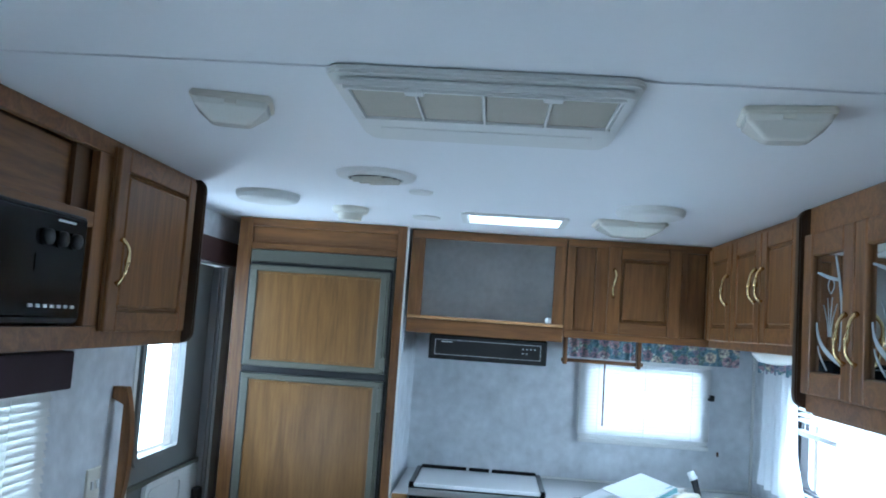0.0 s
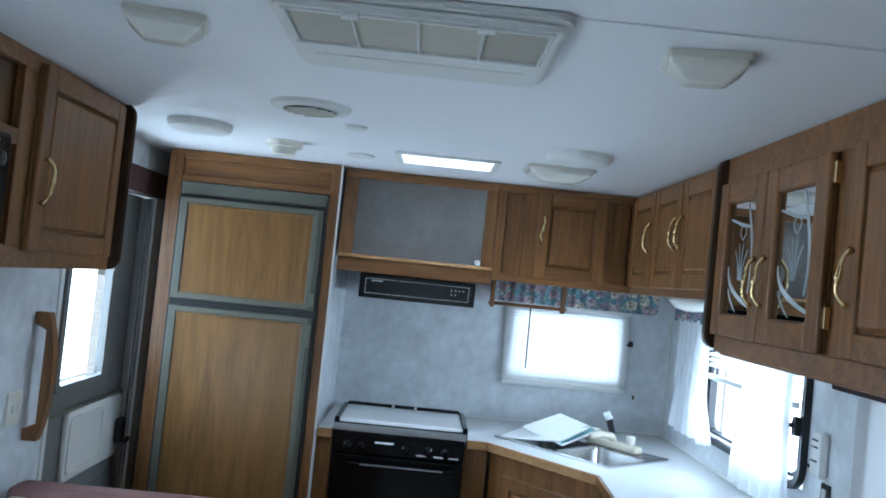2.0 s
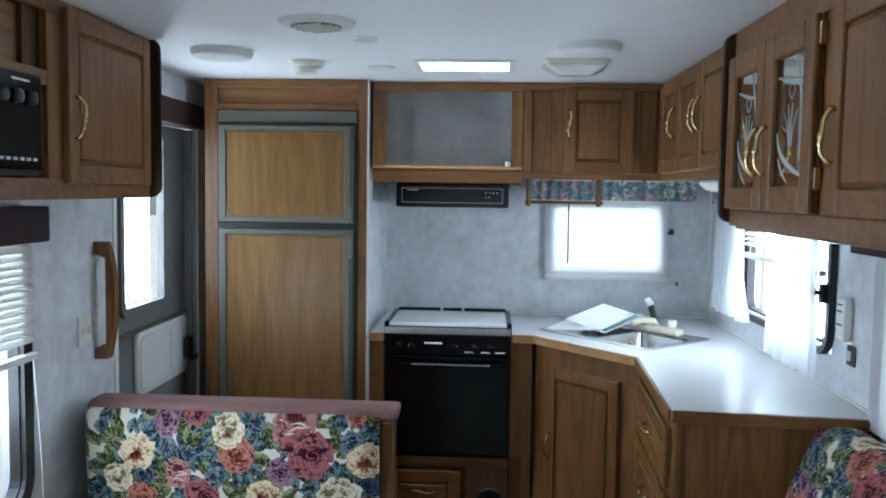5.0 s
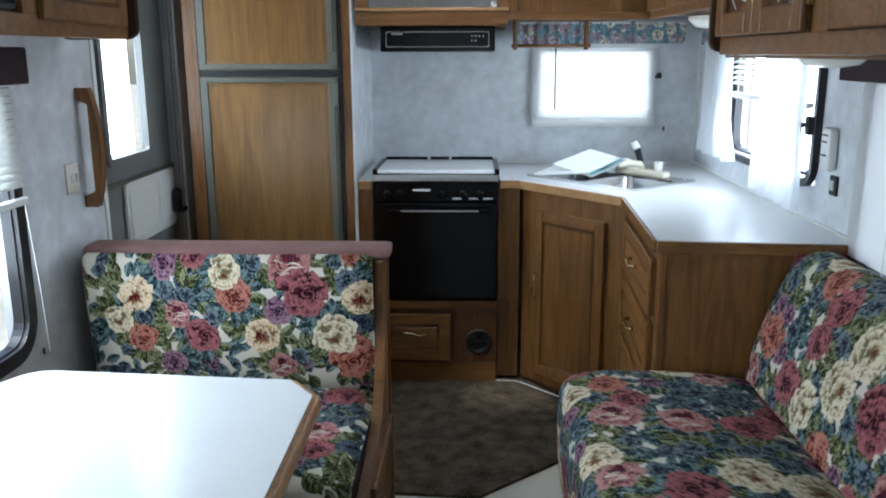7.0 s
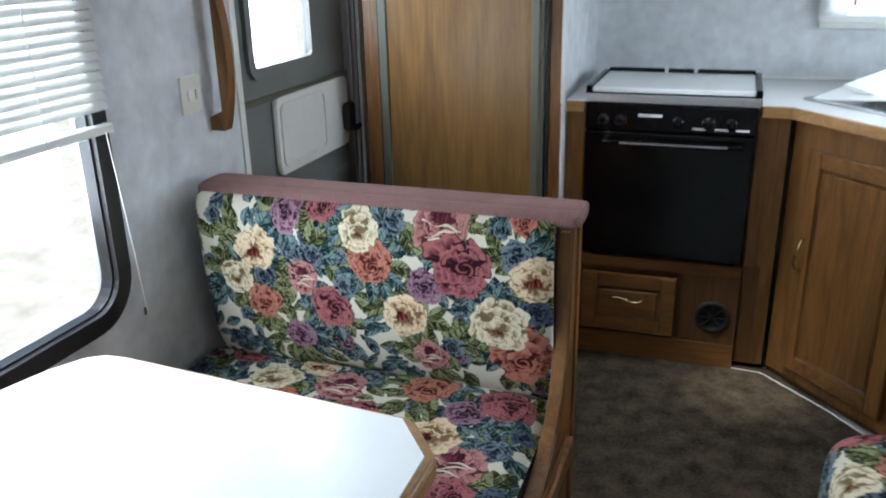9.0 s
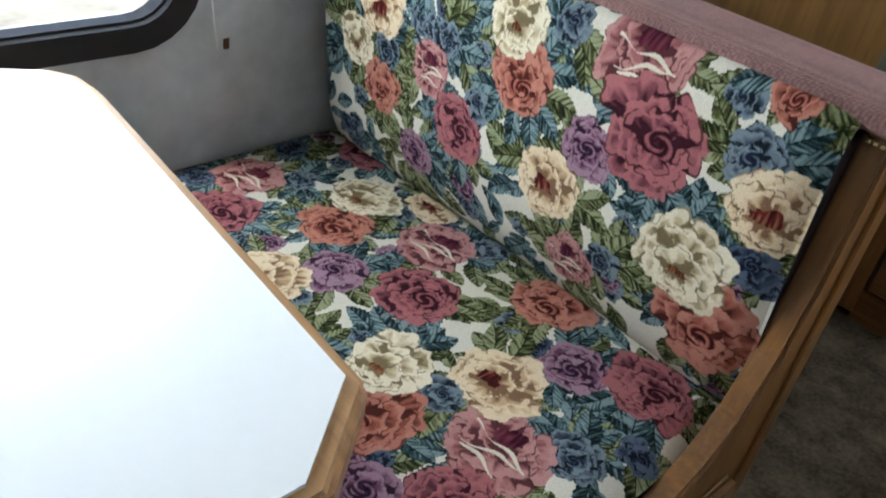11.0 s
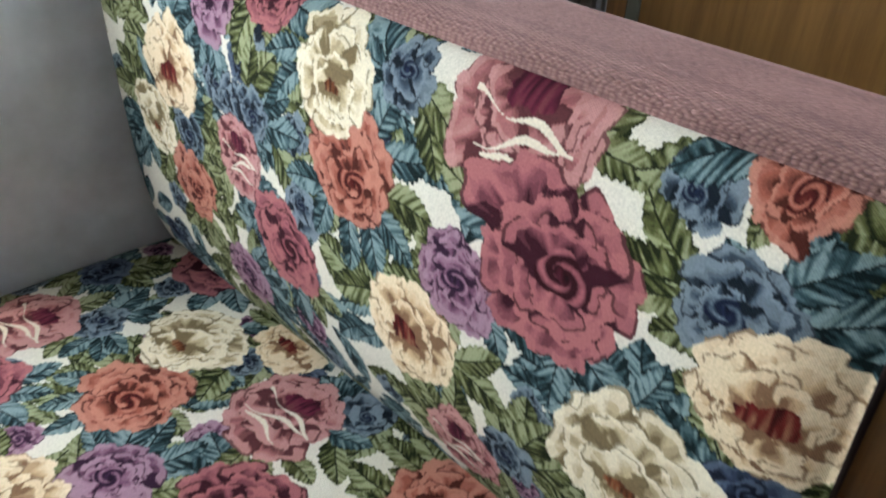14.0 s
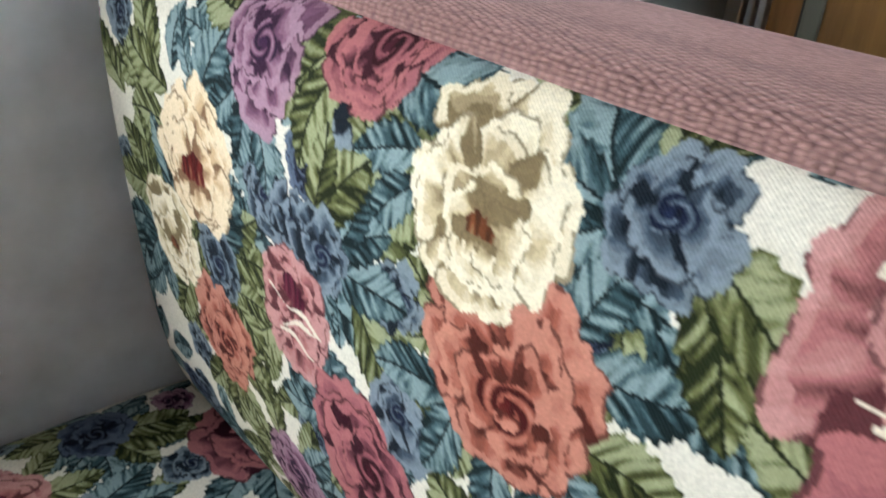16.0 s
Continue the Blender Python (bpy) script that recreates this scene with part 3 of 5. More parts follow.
# unseen wall that closes the room; its opening is added for the fill lamp
wall_with_holes("wall_front", LX, RX, [(-0.4, 1.0, 0.95, 1.6)],
                lambda a, b, c, d, bm: box(a, b, FY - 0.06, FY, c, d, bm=bm), "unseen pale wallpaper front wall with an added window")
structure("corner_trim", box(RX - 0.012, RX, BY - 0.012, BY, 0.93, 1.55, 0.002), WHITE, "white corner bead in the galley", "trim")
structure("partition", box(-0.125, -0.10, 6.52, BY, 0, H - 0.001), PAPER, "pale wallpaper partition beside the refrigerator", "wall")
structure("partition_trim", box(-0.1, -0.093, 6.50, 6.515, 0.93, H - 0.002), WHITE, "white edge strip", "trim")

# carpet: bound runner in the galley with a slanted end
structure("carpet", prism([(0.135, 5.62), (0.42, 5.60), (0.76, 5.90), (1.0, 6.1), (0.66, 6.66), (-0.88, 6.66), (-0.88, 5.70), (0.135, 5.70)], 0.0, 0.012), CARPET, "dark brown cut-pile carpet in the galley", "carpet")
structure("carpet_edge", tube([(-0.03, 6.625, 0.014), (0.30, 6.622, 0.014), (0.60, 6.60, 0.014), (0.80, 6.40, 0.014), (0.96, 6.2, 0.014)], 0.0022, 6), CARD, "frayed pale carpet edge along the cabinets", "trim")


def sliding_window(name, m, w, h, label, r=0.07, frame_mat=None, rim=0.042):
    win = thing(name, label, "window", kind="structure")
    part("window_frame", move(ring_frame(w, h, r, rim, 0.022), m), frame_mat or RUBBER, win, smooth=False)
    part("inner_frame", move(ring_frame(w - 0.07, h - 0.07, r * 0.7, 0.012, 0.030), m @ pose(0, 0, -0.022)), frame_mat or RUBBER, win)
    p = part("pane", move(box(-w / 2 + 0.03, w / 2 - 0.03, -h / 2 + 0.03, h / 2 - 0.03, -0.03, -0.027), m), GLASS, win)
    p.visible_shadow = False
    return win


sliding_window("window_1", facing(LX + 0.001, 4.615, 1.04, 90), 1.37, 0.83, "wide black-framed dinette window with rounded corners", 0.12)
sliding_window("window_2", facing(0.975, BY - 0.001, 1.31, 0), 0.60, 0.39, "small galley window behind a lowered blind", 0.05, WHITE)
sliding_window("window_3", facing(RX - 0.001, 6.17, 1.27, -90), 0.90, 0.48, "black-framed window over the counter", 0.08, None, 0.024)
sliding_window("window_4", facing(RX - 0.001, 4.57, 1.13, -90), 1.66, 0.60, "wide window over the sofa", 0.09)
# added window, never in view, that goes with the front fill lamp
sliding_window("window_5", facing(0.3, FY + 0.001, 1.27, 180), 1.42, 0.67, "unseen front window added for fill light", 0.09)
sk = thing("window_6", "small white-framed skylight in the ceiling", "skylight", kind="structure")
part("window_frame", move(ring_frame(0.36, 0.25, 0.02, 0.022, 0.008), pose(0.31, 6.10, H - 0.008)), WHITE, sk)
p = part("pane", box(0.157, 0.463, 6.002, 6.198, H + 0.05, H + 0.054), GLASS, sk); p.visible_shadow = False


def blind(m, w, h, label, gap=0.0205, tilt=35, slat=None):
    b = thing("venetian_blind", label, "blind", "white mini blinds")
    part("head_rail", move(box(-w / 2, w / 2, -0.028, 0, -0.014, 0.014, 0.003), m), WHITE, b)
    sl = box(-w / 2, w / 2, -0.0005, 0.0005, -0.0115, 0.0115)
    me = None
    for k in range(int((h - 0.05) / gap)):
        mm = m @ pose(0, -0.04 - k * gap, 0, tilt)
        if me is None:
            first = part("slat", sl, slat or WHITE, b); me = first.data; first.matrix_local = mm
        else:
            o = new("slat", me); o.parent = b; o.matrix_local = mm
    part("bottom_rail", move(box(-w / 2, w / 2, -h - 0.010, -h + 0.010, -0.013, 0.013, 0.004), m), WHITE, b)
    for x in (-w * 0.36, 0, w * 0.36):
        part("cord", move(tube([(x, -0.02, 0.013), (x, -h, 0.013)], 0.0012, 5), m), WHITE, b)
    return b


b = blind(facing(-0.835, 4.62, 1.40, 90), 1.36, 0.335, "white metal mini blind raised halfway over the dinette window", 0.0205, 60)
part("pull_cord", tube([(-0.82, 5.27, 1.06), (-0.815, 5.29, 0.8), (-0.82, 5.31, 0.62)], 0.0016, 5), WHITE, b)
b = blind(facing(0.975, 7.155, 1.51, 0), 0.59, 0.39, "white mini blind fully lowered at the galley window", 0.0165, 40, BLIND)
part("tilt_wand", tube([(0.785, 7.135, 1.49), (0.787, 7.135, 1.19)], 0.0035, 6), OAK_DARK, b, "dark tilt wand")
blind(facing(1.455, 6.17, 1.50, -90), 0.80, 0.21, "white mini blind half raised over the counter window", 0.0205, 30)
blind(facing(1.455, 4.57, 1.42, -90), 1.70, 0.55, "white mini blind lowered over the sofa window", 0.0205, 78, BLIND)

# ---- entrance door ----
d = thing("door_1", "closed grey entrance door with a lit window", "door", kind="structure")
X = LX - 0.035
bm = box(X - 0.02, X, 5.865, 5.965, 0.0, 1.775)
for a in ((5.965, 6.335, 0.0, 1.09), (5.965, 6.335, 1.73, 1.775), (6.335, 6.60, 0.0, 1.775)):
    box(X - 0.02, X, *a, bm=bm)
part("door_leaf", bm, DOORGREY, d)
part("window_trim", move(ring_frame(0.41, 0.70, 0.045, 0.030, 0.014), facing(X, 6.15, 1.41, 90)), DOORGREY, d)
p = part("pane", box(X - 0.012, X - 0.009, 5.966, 6.334, 1.092, 1.728), GLASS, d); p.visible_shadow = False
part("mid_rail", box(X, X + 0.014, 5.866, 6.60, 0.985, 1.005, 0.004), GREY, d, "grey cross rail")
sp = part("slide_panel", move(prism(rounded(0.50, 0.245, 0.03), 0, 0.016, 0.004), facing(X + 0.002, 6.31, 0.87, 90)), WHITE, d, "white plastic screen-door slide panel")
part("panel_rim", move(ring_frame(0.30, 0.20, 0.03, 0.012, 0.006), facing(X + 0.018, 6.23, 0.87, 90)), WHITE, sp)
lt = part("latch", box(X + 0.018, X + 0.05, 6.50, 6.555, 0.80, 0.90, 0.012), BLACKP, d, "black door latch")
part("lever", box(X + 0.05, X + 0.062, 6.51, 6.57, 0.80, 0.82, 0.004), BLACKP, lt)
part("kick_panel", box(X, X + 0.006, 5.90, 6.56, 0.12, 0.68, 0.003), DOORGREY, d)
for y0, y1, mt, x1 in ((6.575, 6.595, ALU, 0.030), (6.605, 6.622, ALU, 0.036), (5.866, 5.882, GREY, 0.02)):
    part("jamb", box(X, X + x1, y0, y1, 0.0, 1.77, 0.003), mt, d)
part("jamb", box(X, LX + 0.008, 6.63, 6.70, 0.0, 1.775, 0.002), WHITE, d, "white jamb")
part("casing", box(LX, LX + 0.006, 5.835, 5.86, 0.0, 1.78, 0.002), WHITE, d)
structure("door_head_trim", box(LX, LX + 0.02, 5.80, 6.72, 1.785, 1.88, 0.003), MAROON_WOOD, "dark maroon trim over the entrance door", "trim")

# ---- refrigerator in its oak surround ----
sur = thing("refrigerator_surround", "oak face frame enclosing the refrigerator", "cabinet")
FYR = 6.497
for x0, x1 in ((-0.777, -0.722), (-0.135, -0.100)):
    part("stile", box(x0, x1, FYR, FYR + 0.022, 0.0, 1.978, 0.002), OAK, sur)
part("top_rail", box(-0.722, -0.135, FYR, FYR + 0.022, 1.945, 1.978, 0.002), OAK_X, sur)
part("low_rail", box(-0.722, -0.135, FYR, FYR + 0.022, 1.853, 1.878, 0.002), OAK_X, sur)
part("recessed_panel", box(-0.722, -0.135, FYR + 0.014, FYR + 0.02, 1.878, 1.945), OAK_X, sur)
part("base_rail", box(-0.722, -0.135, FYR, FYR + 0.022, 0.0, 0.16, 0.002), OAK_X, sur)
part("side", box(-0.777, -0.765, FYR + 0.022, BY - 0.002, 0.0, 1.978), OAK, sur)
fr = thing("refrigerator", "two-door trailer refrigerator with oak door panels", "refrigerator")
part("body", box(-0.720, -0.137, FYR + 0.004, 7.10, 0.162, 1.851, 0.003), GREY, fr)
# black gasket strips also stand in for the shade in the door gaps
for z0, z1 in ((1.366, 1.391), (1.789, 1.799)):
    part("gasket", box(-0.712, -0.145, FYR - 0.016, FYR + 0.003, z0, z1), BLACKP, fr, "black gasket strip doubling as the dark gap at the doors")
part("top_grille", box(-0.716, -0.14, FYR - 0.012, FYR + 0.003, 1.80, 1.85, 0.003), GREY, fr, "grey-green top band")
for k in range(2):
    z0, z1 = ((0.17, 1.365), (1.392, 1.788))[k]
    dr = part("door", box(-0.708, -0.150, FYR - 0.036, FYR - 0.002, z0, z1, 0.004), GREY, fr)
    part("wood_panel", box(-0.675, -0.185, FYR - 0.0395, FYR - 0.0362, z0 + 0.025, z1 - 0.025, 0.001), FRIDGE_OAK, dr)
    for a in ((-0.700, -0.675, z0 + 0.02, z1 - 0.02), (-0.185, -0.160, z0 + 0.02, z1 - 0.02)):
        part("edge_trim", box(a[0], a[1], FYR - 0.046, FYR - 0.0362, a[2], a[3], 0.003), GREY, dr)
    for a in ((z0 + 0.002, z0 + 0.025), (z1 - 0.022, z1 - 0.002)):
        part("edge_trim", box(-0.70, -0.16, FYR - 0.043, FYR - 0.0362, a[0], a[1], 0.003), GREY, dr)
    for i, a in enumerate(((z0 + 0.025, z0 + 0.034), (z1 - 0.034, z1 - 0.025))):
        part("bead", box(-0.675, -0.185, FYR - 0.0425, FYR - 0.0396, a[0], a[1], 0.001), FRIDGE_OAK, dr)
    part("door_catch", box(-0.165, -0.145, FYR - 0.056, FYR - 0.043, *((1.25, 1.34) if k == 0 else (1.41, 1.46)), 0.003), GREY, dr, "grey door catch")
    part("gasket", box(-0.718, -0.709, FYR - 0.02, FYR - 0.002, z0, z1), BLACKP, dr)
    part("gasket", box(-0.149, -0.141, FYR - 0.02, FYR - 0.002, z0, z1), BLACKP, dr)

# ---- galley overhead cabinets ----
def frame_front(parent, m, w, h, stiles, rails=(0.03, 0.03)):
    """Face frame w by h: rails below and above, stiles at the given spans."""
    part("rail", move(box(0, w, 0, rails[0], 0, 0.02, 0.002), m), OAK_X, parent)
    part("rail", move(box(0, w, h - rails[1], h, 0, 0.02, 0.002), m), OAK_X, parent)
    for a, b2 in stiles:
        part("stile", move(box(a, b2, rails[0], h - rails[1], 0, 0.0195, 0.002), m), OAK, parent)


mw = thing("microwave_cabinet", "open oak microwave niche with a grey liner", "cabinet")
m = facing(-0.085, 6.566, 1.565, 0)
frame_front(mw, m, 0.62, 0.412, ((0, 0.055), (0.575, 0.62)), (0.055, 0.035))
part("shelf", box(-0.085, 0.535, 6.53, 6.95, 1.622, 1.634, 0.002), OAK_EDGE, mw, "bare light wood shelf")
part("liner_back", box(-0.08, 0.53, 6.80, 6.81, 1.634, 1.975), PLASTIC_GREY, mw)
part("liner_side", box(-0.085, -0.075, 6.57, 6.80, 1.634, 1.975), PLASTIC_GREY, mw)
part("liner_side", box(0.525, 0.535, 6.57, 6.80, 1.634, 1.975), PLASTIC_GREY, mw)
part("carcass", box(-0.09, 0.536, 6.815, BY, 1.565, 1.978), OAK_DARK, mw)
part("knob", move(lathe([(0.003, 0), (0.011, 0.004), (0.013, 0.012), (0.006, 0.018)], 14), pose(0.475, 6.546, 1.645, 90)), WHITE, mw, "small white knob", True)
hood = thing("range_hood", "black range hood with a silver-outlined front panel", "range hood")
part("body", box(0.005, 0.485, 6.64, 7.18, 1.462, 1.563, 0.006), BLACK, hood)
part("front_outline", move(ring_frame(0.43, 0.062, 0.003, 0.002, 0.001), facing(0.245, 6.639, 1.512, 0)), ALU, hood, "thin silver outline")
for k in range(6):
    part("button", box(0.385 + 0.016 * (k % 4), 0.391 + 0.016 * (k % 4), 6.636, 6.64, 1.522 - 0.018 * (k // 4), 1.527 - 0.018 * (k // 4)), ALU, hood)
part("badge", box(0.055, 0.10, 6.638, 6.64, 1.532, 1.536), CARD, hood, "small unreadable maker's plate")

kc = thing("overhead_cabinet", "oak overhead cabinet with one raised-panel door", "cabinet", "galley overhead cabinets")
part("carcass", box(0.537, 1.10, 6.575, BY, 1.60, 1.978), OAK_DARK, kc)
m = facing(0.537, 6.57, 1.585, 0)
frame_front(kc, m, 0.575, 0.392, ((0, 0.035), (0.115, 0.17), (0.44, 0.475), (0.55, 0.575)))
panel_door(kc, facing(0.70, 6.549, 1.61, 0), 0.285, 0.345, pull=(0.022, 0.20, False))
for x in (0.615, 1.045):
    part("fluted_panel", box(x - 0.038, x + 0.035, 6.566, 6.572, 1.615, 1.945, 0.001), OAK, kc)

def wall_cabinet(name, label, x, y0, y1, z0, sign, group="galley overhead cabinets"):
    c = thing(name, label, "cabinet", group)
    wx = RX if sign > 0 else LX
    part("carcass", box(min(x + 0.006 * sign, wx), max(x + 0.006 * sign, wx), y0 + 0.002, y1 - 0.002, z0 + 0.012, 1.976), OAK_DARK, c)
    return c


CX = 1.115
rc = wall_cabinet("overhead_cabinet", "oak corner overhead cabinet with three narrow doors", CX, 5.515, 6.56, 1.585, 1)
m = facing(CX + 0.004, 6.546, 1.585, -90)
frame_front(rc, m, 1.03, 0.392, ((0, 0.05), (0.34, 0.37), (0.98, 1.03)))
for y1, w, hx in ((6.50, 0.30, 0.272), (6.19, 0.305, 0.277), (5.875, 0.315, 0.026)):
    panel_door(rc, facing(CX - 0.018, y1, 1.612, -90), w, 0.345, pull=(hx, 0.18, False))

GX = 1.09
gc = wall_cabinet("glass_front_cabinet", "oak overhead cabinet with etched mirror doors", GX, 3.0, 5.47, 1.448, 1, "overhead cabinets")
m = facing(GX + 0.004, 5.47, 1.448, -90)
frame_front(gc, m, 2.47, 0.528, ((0, 0.03), (0.62, 0.70), (1.25, 1.32), (1.9, 1.98), (2.4, 2.47)), (0.045, 0.075))
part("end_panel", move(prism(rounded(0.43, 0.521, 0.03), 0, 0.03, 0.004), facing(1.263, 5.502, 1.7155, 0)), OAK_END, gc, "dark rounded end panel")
for y1, hx in ((5.452, 0.272), (5.148, 0.028)):
    m = facing(GX - 0.018, y1, 1.495, -90)
    w, h = 0.30, 0.405
    dr = part("door", move(box(0, w, 0, h, 0.0, 0.004), m), OAK, gc)
    for a in ((0, 0.058, 0, h), (w - 0.058, w, 0, h)):
        part("stile", move(box(*a, 0.0042, 0.02, 0.005), m), OAK, dr)
    for a in ((0.058, w - 0.058, 0, 0.058), (0.058, w - 0.058, h - 0.058, h)):
        part("rail", move(box(*a, 0.0042, 0.0195, 0.005), m), OAK_X, dr)
    part("mirror", move(box(0.06, w - 0.06, 0.06, h - 0.06, 0.0045, 0.007), m), MIRROR, dr, "mirror glass with an etched tulip and scroll")
    gw, gh2 = w - 0.12, h - 0.12

    def ribbon(pts, wide, name="etching"):
        """Flat frosted band on the glass; points in shares of its width and height."""
        bm = bmesh.new()
        pts = [Vector((0.06 + a * gw, 0.06 + b2 * gh2)) for a, b2 in pts]
        edge = []
        for k, p in enumerate(pts):
            d2 = (pts[min(k + 1, len(pts) - 1)] - pts[max(k - 1, 0)]).normalized()
            wd = wide * (0.55 + 0.45 * math.sin(math.pi * k / (len(pts) - 1))) / 2
            edge.append([bm.verts.new((p.x - sg * d2.y * wd, p.y + sg * d2.x * wd, z)) for sg, z in ((1, 0.0071), (1, 0.0079), (-1, 0.0079), (-1, 0.0071))])
        for e0, e1 in zip(edge, edge[1:]):
            for k in range(4): bm.faces.new((e0[k], e0[(k + 1) % 4], e1[(k + 1) % 4], e1[k]))
        bm.faces.new(edge[0]); bm.faces.new(edge[-1][::-1])
        part(name, move(bm, m), FROST, dr)

    sm = [k / 16 for k in range(17)]
    ribbon([(0.02 + 0.78 * s ** 0.8, 0.86 - 0.05 * math.sin(s * 3.1) - 0.10 * s ** 3) for s in sm], 0.009)
    ribbon([(0.62 + 0.30 * math.sin(s * 1.9) - 0.10 * s * s, 0.99 - 0.80 * s) for s in sm], 0.012)
    ribbon([(0.04 + 0.05 * math.sin(s * 3) + 0.92 * s ** 2.2, 0.42 - 0.36 * s ** 0.75) for s in sm], 0.013)
    ribbon([(0.10 + 0.32 * s ** 1.5, 0.22 - 0.20 * s) for s in sm], 0.006)
    for q in (-1, -0.4, 0.3, 1):
        ribbon([(0.48 + 0.05 * q + 0.17 * q * s * s, 0.30 + (0.34 - 0.07 * q * q) * s) for s in sm], 0.0035)
    for q in (-1, 1):
        ribbon([(0.50 + q * 0.10 * math.sin(s * 3.14), 0.66 + 0.15 * s) for s in sm], 0.003)
    handle(dr, m @ pose(hx, 0.14, 0.019), 0.115)
    for z in (0.05, 0.34):
        part("hinge", move(box(w if hx < 0.1 else -0.012, (w + 0.012) if hx < 0.1 else 0.0, z, z + 0.045, 0, 0.014, 0.002), m), BRASS, dr, "small brass hinge")
panel_door(gc, facing(GX - 0.018, 4.765, 1.495, -90), 0.52, 0.405, pull=(0.03, 0.15, False))
panel_door(gc, facing(GX - 0.018, 4.14, 1.495, -90), 0.52, 0.405, pull=(0.49, 0.15, False))
part("light_rail", box(GX - 0.002, GX + 0.02, 3.0, 5.46, 1.440, 1.447, 0.002), OAK_Y, gc)

lc = wall_cabinet("overhead_cabinet", "oak overhead cabinet with a stereo niche and one door", -0.66, 4.98, 5.615, 1.505, -1, "overhead cabinets")
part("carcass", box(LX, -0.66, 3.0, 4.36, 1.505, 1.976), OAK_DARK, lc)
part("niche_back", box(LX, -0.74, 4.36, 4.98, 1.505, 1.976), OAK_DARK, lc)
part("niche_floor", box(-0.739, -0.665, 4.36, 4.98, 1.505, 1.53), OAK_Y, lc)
m = facing(-0.662, 3.0, 1.497, 90)
frame_front(lc, m, 2.63, 0.485, ((0, 0.06), (1.26, 1.36), (2.045, 2.125), (2.60, 2.63)), (0.05, 0.04))
part("niche_rail", move(box(1.36, 2.045, 0.27, 0.305, 0, 0.0195, 0.002), m), OAK_Y, lc)
part("niche_panel", move(box(1.37, 2.05, 0.305, 0.445, -0.022, -0.016), m), OAK_Y, lc)
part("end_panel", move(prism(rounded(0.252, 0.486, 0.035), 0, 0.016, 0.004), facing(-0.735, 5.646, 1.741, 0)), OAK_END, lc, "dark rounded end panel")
panel_door(lc, facing(-0.642, 5.11, 1.535, 90), 0.485, 0.43, pull=(0.03, 0.165, False))
panel_door(lc, facing(-0.642, 3.5, 1.535, 90), 0.72, 0.43, pull=(0.05, 0.20, False))
ra = thing("stereo", "black car-style stereo mounted in the oak cabinet", "stereo")
part("body", box(-0.73, -0.632, 4.52, 5.01, 1.552, 1.785, 0.012), BLACKP, ra)
part("bezel", box(-0.6318, -0.626, 4.54, 4.99, 1.565, 1.775, 0.004), BLACK, ra)
part("display", box(-0.6258, -0.6245, 4.80, 4.96, 1.655, 1.69), BLACK, ra)
for k in range(3):
    part("knob", move(lathe([(0.017, 0), (0.016, 0.012), (0.006, 0.014)], 18), pose(-0.626, 4.83 + 0.055 * k, 1.725, 0, 90)), BLACKP, ra, "round black knob", True)
for k in range(7):
    part("button", box(-0.626, -0.622, 4.79 + 0.026 * k, 4.805 + 0.026 * k, 1.585, 1.592, 0.001), PLASTIC_GREY, ra)
part("badge", box(-0.626, -0.6248, 4.87, 4.94, 1.760, 1.765), CARD, ra)

# ---- stove ----
st = thing("stove", "black gas range with a white hinged cover", "stove")
SF = 6.576
part("body", box(-0.030, 0.500, SF + 0.022, 7.0, 0.408, 0.935, 0.004), BLACK, st)
lid = part("cover", box(-0.012, 0.488, SF + 0.012, 6.95, 0.956, 0.972, 0.004), LAMIN, st, "white folding burner cover")
for a in ((-0.032, -0.012, SF + 0.004, 6.965, 0.935, 0.977), (0.488, 0.508, SF + 0.004, 6.965, 0.935, 0.977), (-0.012, 0.488, 6.951, 6.967, 0.935, 0.985)):
    part("rim", box(*a, 0.004), BLACK, st)
part("front_strip", box(-0.03, 0.505, SF - 0.004, SF + 0.011, 0.925, 0.953, 0.003), ALU, st, "bright metal front strip")
for x in (0.19, 0.29):
    part("hinge", box(x - 0.006, x + 0.006, 6.94, 6.956, 0.972, 0.990, 0.002), ALU, st)
pn = part("control_panel", box(-0.028, 0.500, SF - 0.006, SF + 0.021, 0.838, 0.923, 0.004), BLACK, st)
part("badge", box(0.14, 0.215, SF - 0.0085, SF - 0.0061, 0.885, 0.893), CARD, pn, "small unreadable maker's name")
for x in (0.03, 0.085, 0.265, 0.355, 0.425):
    part("knob", move(lathe([(0.021, 0), (0.019, 0.014), (0.007, 0.016)], 20), pose(x, SF - 0.006, 0.872, 90)), BLACK, pn, "", True)
for x in (0.31, 0.38, 0.44):
    part("marking", box(x, x + 0.04, SF - 0.0085, SF - 0.0061, 0.850, 0.856), CARD, pn)
ov = part("oven_door", box(-0.028, 0.500, SF - 0.004, SF + 0.021, 0.41, 0.832, 0.005), BLACK, st)
part("bar_handle", box(0.03, 0.47, SF - 0.040, SF - 0.018, 0.795, 0.812, 0.006), BLACK, ov)
part("handle_trim", box(0.09, 0.42, SF - 0.043, SF - 0.0402, 0.802, 0.807), ALU, ov)
for x in (0.04, 0.45):
    part("bracket", box(x, x + 0.014, SF - 0.0178, SF - 0.0042, 0.796, 0.811), BLACK, ov)
for x in (-0.005, 0.46):
    part("foot", box(x, x + 0.02, SF + 0.03, SF + 0.05, 0.392, 0.4075), BLACK, st)

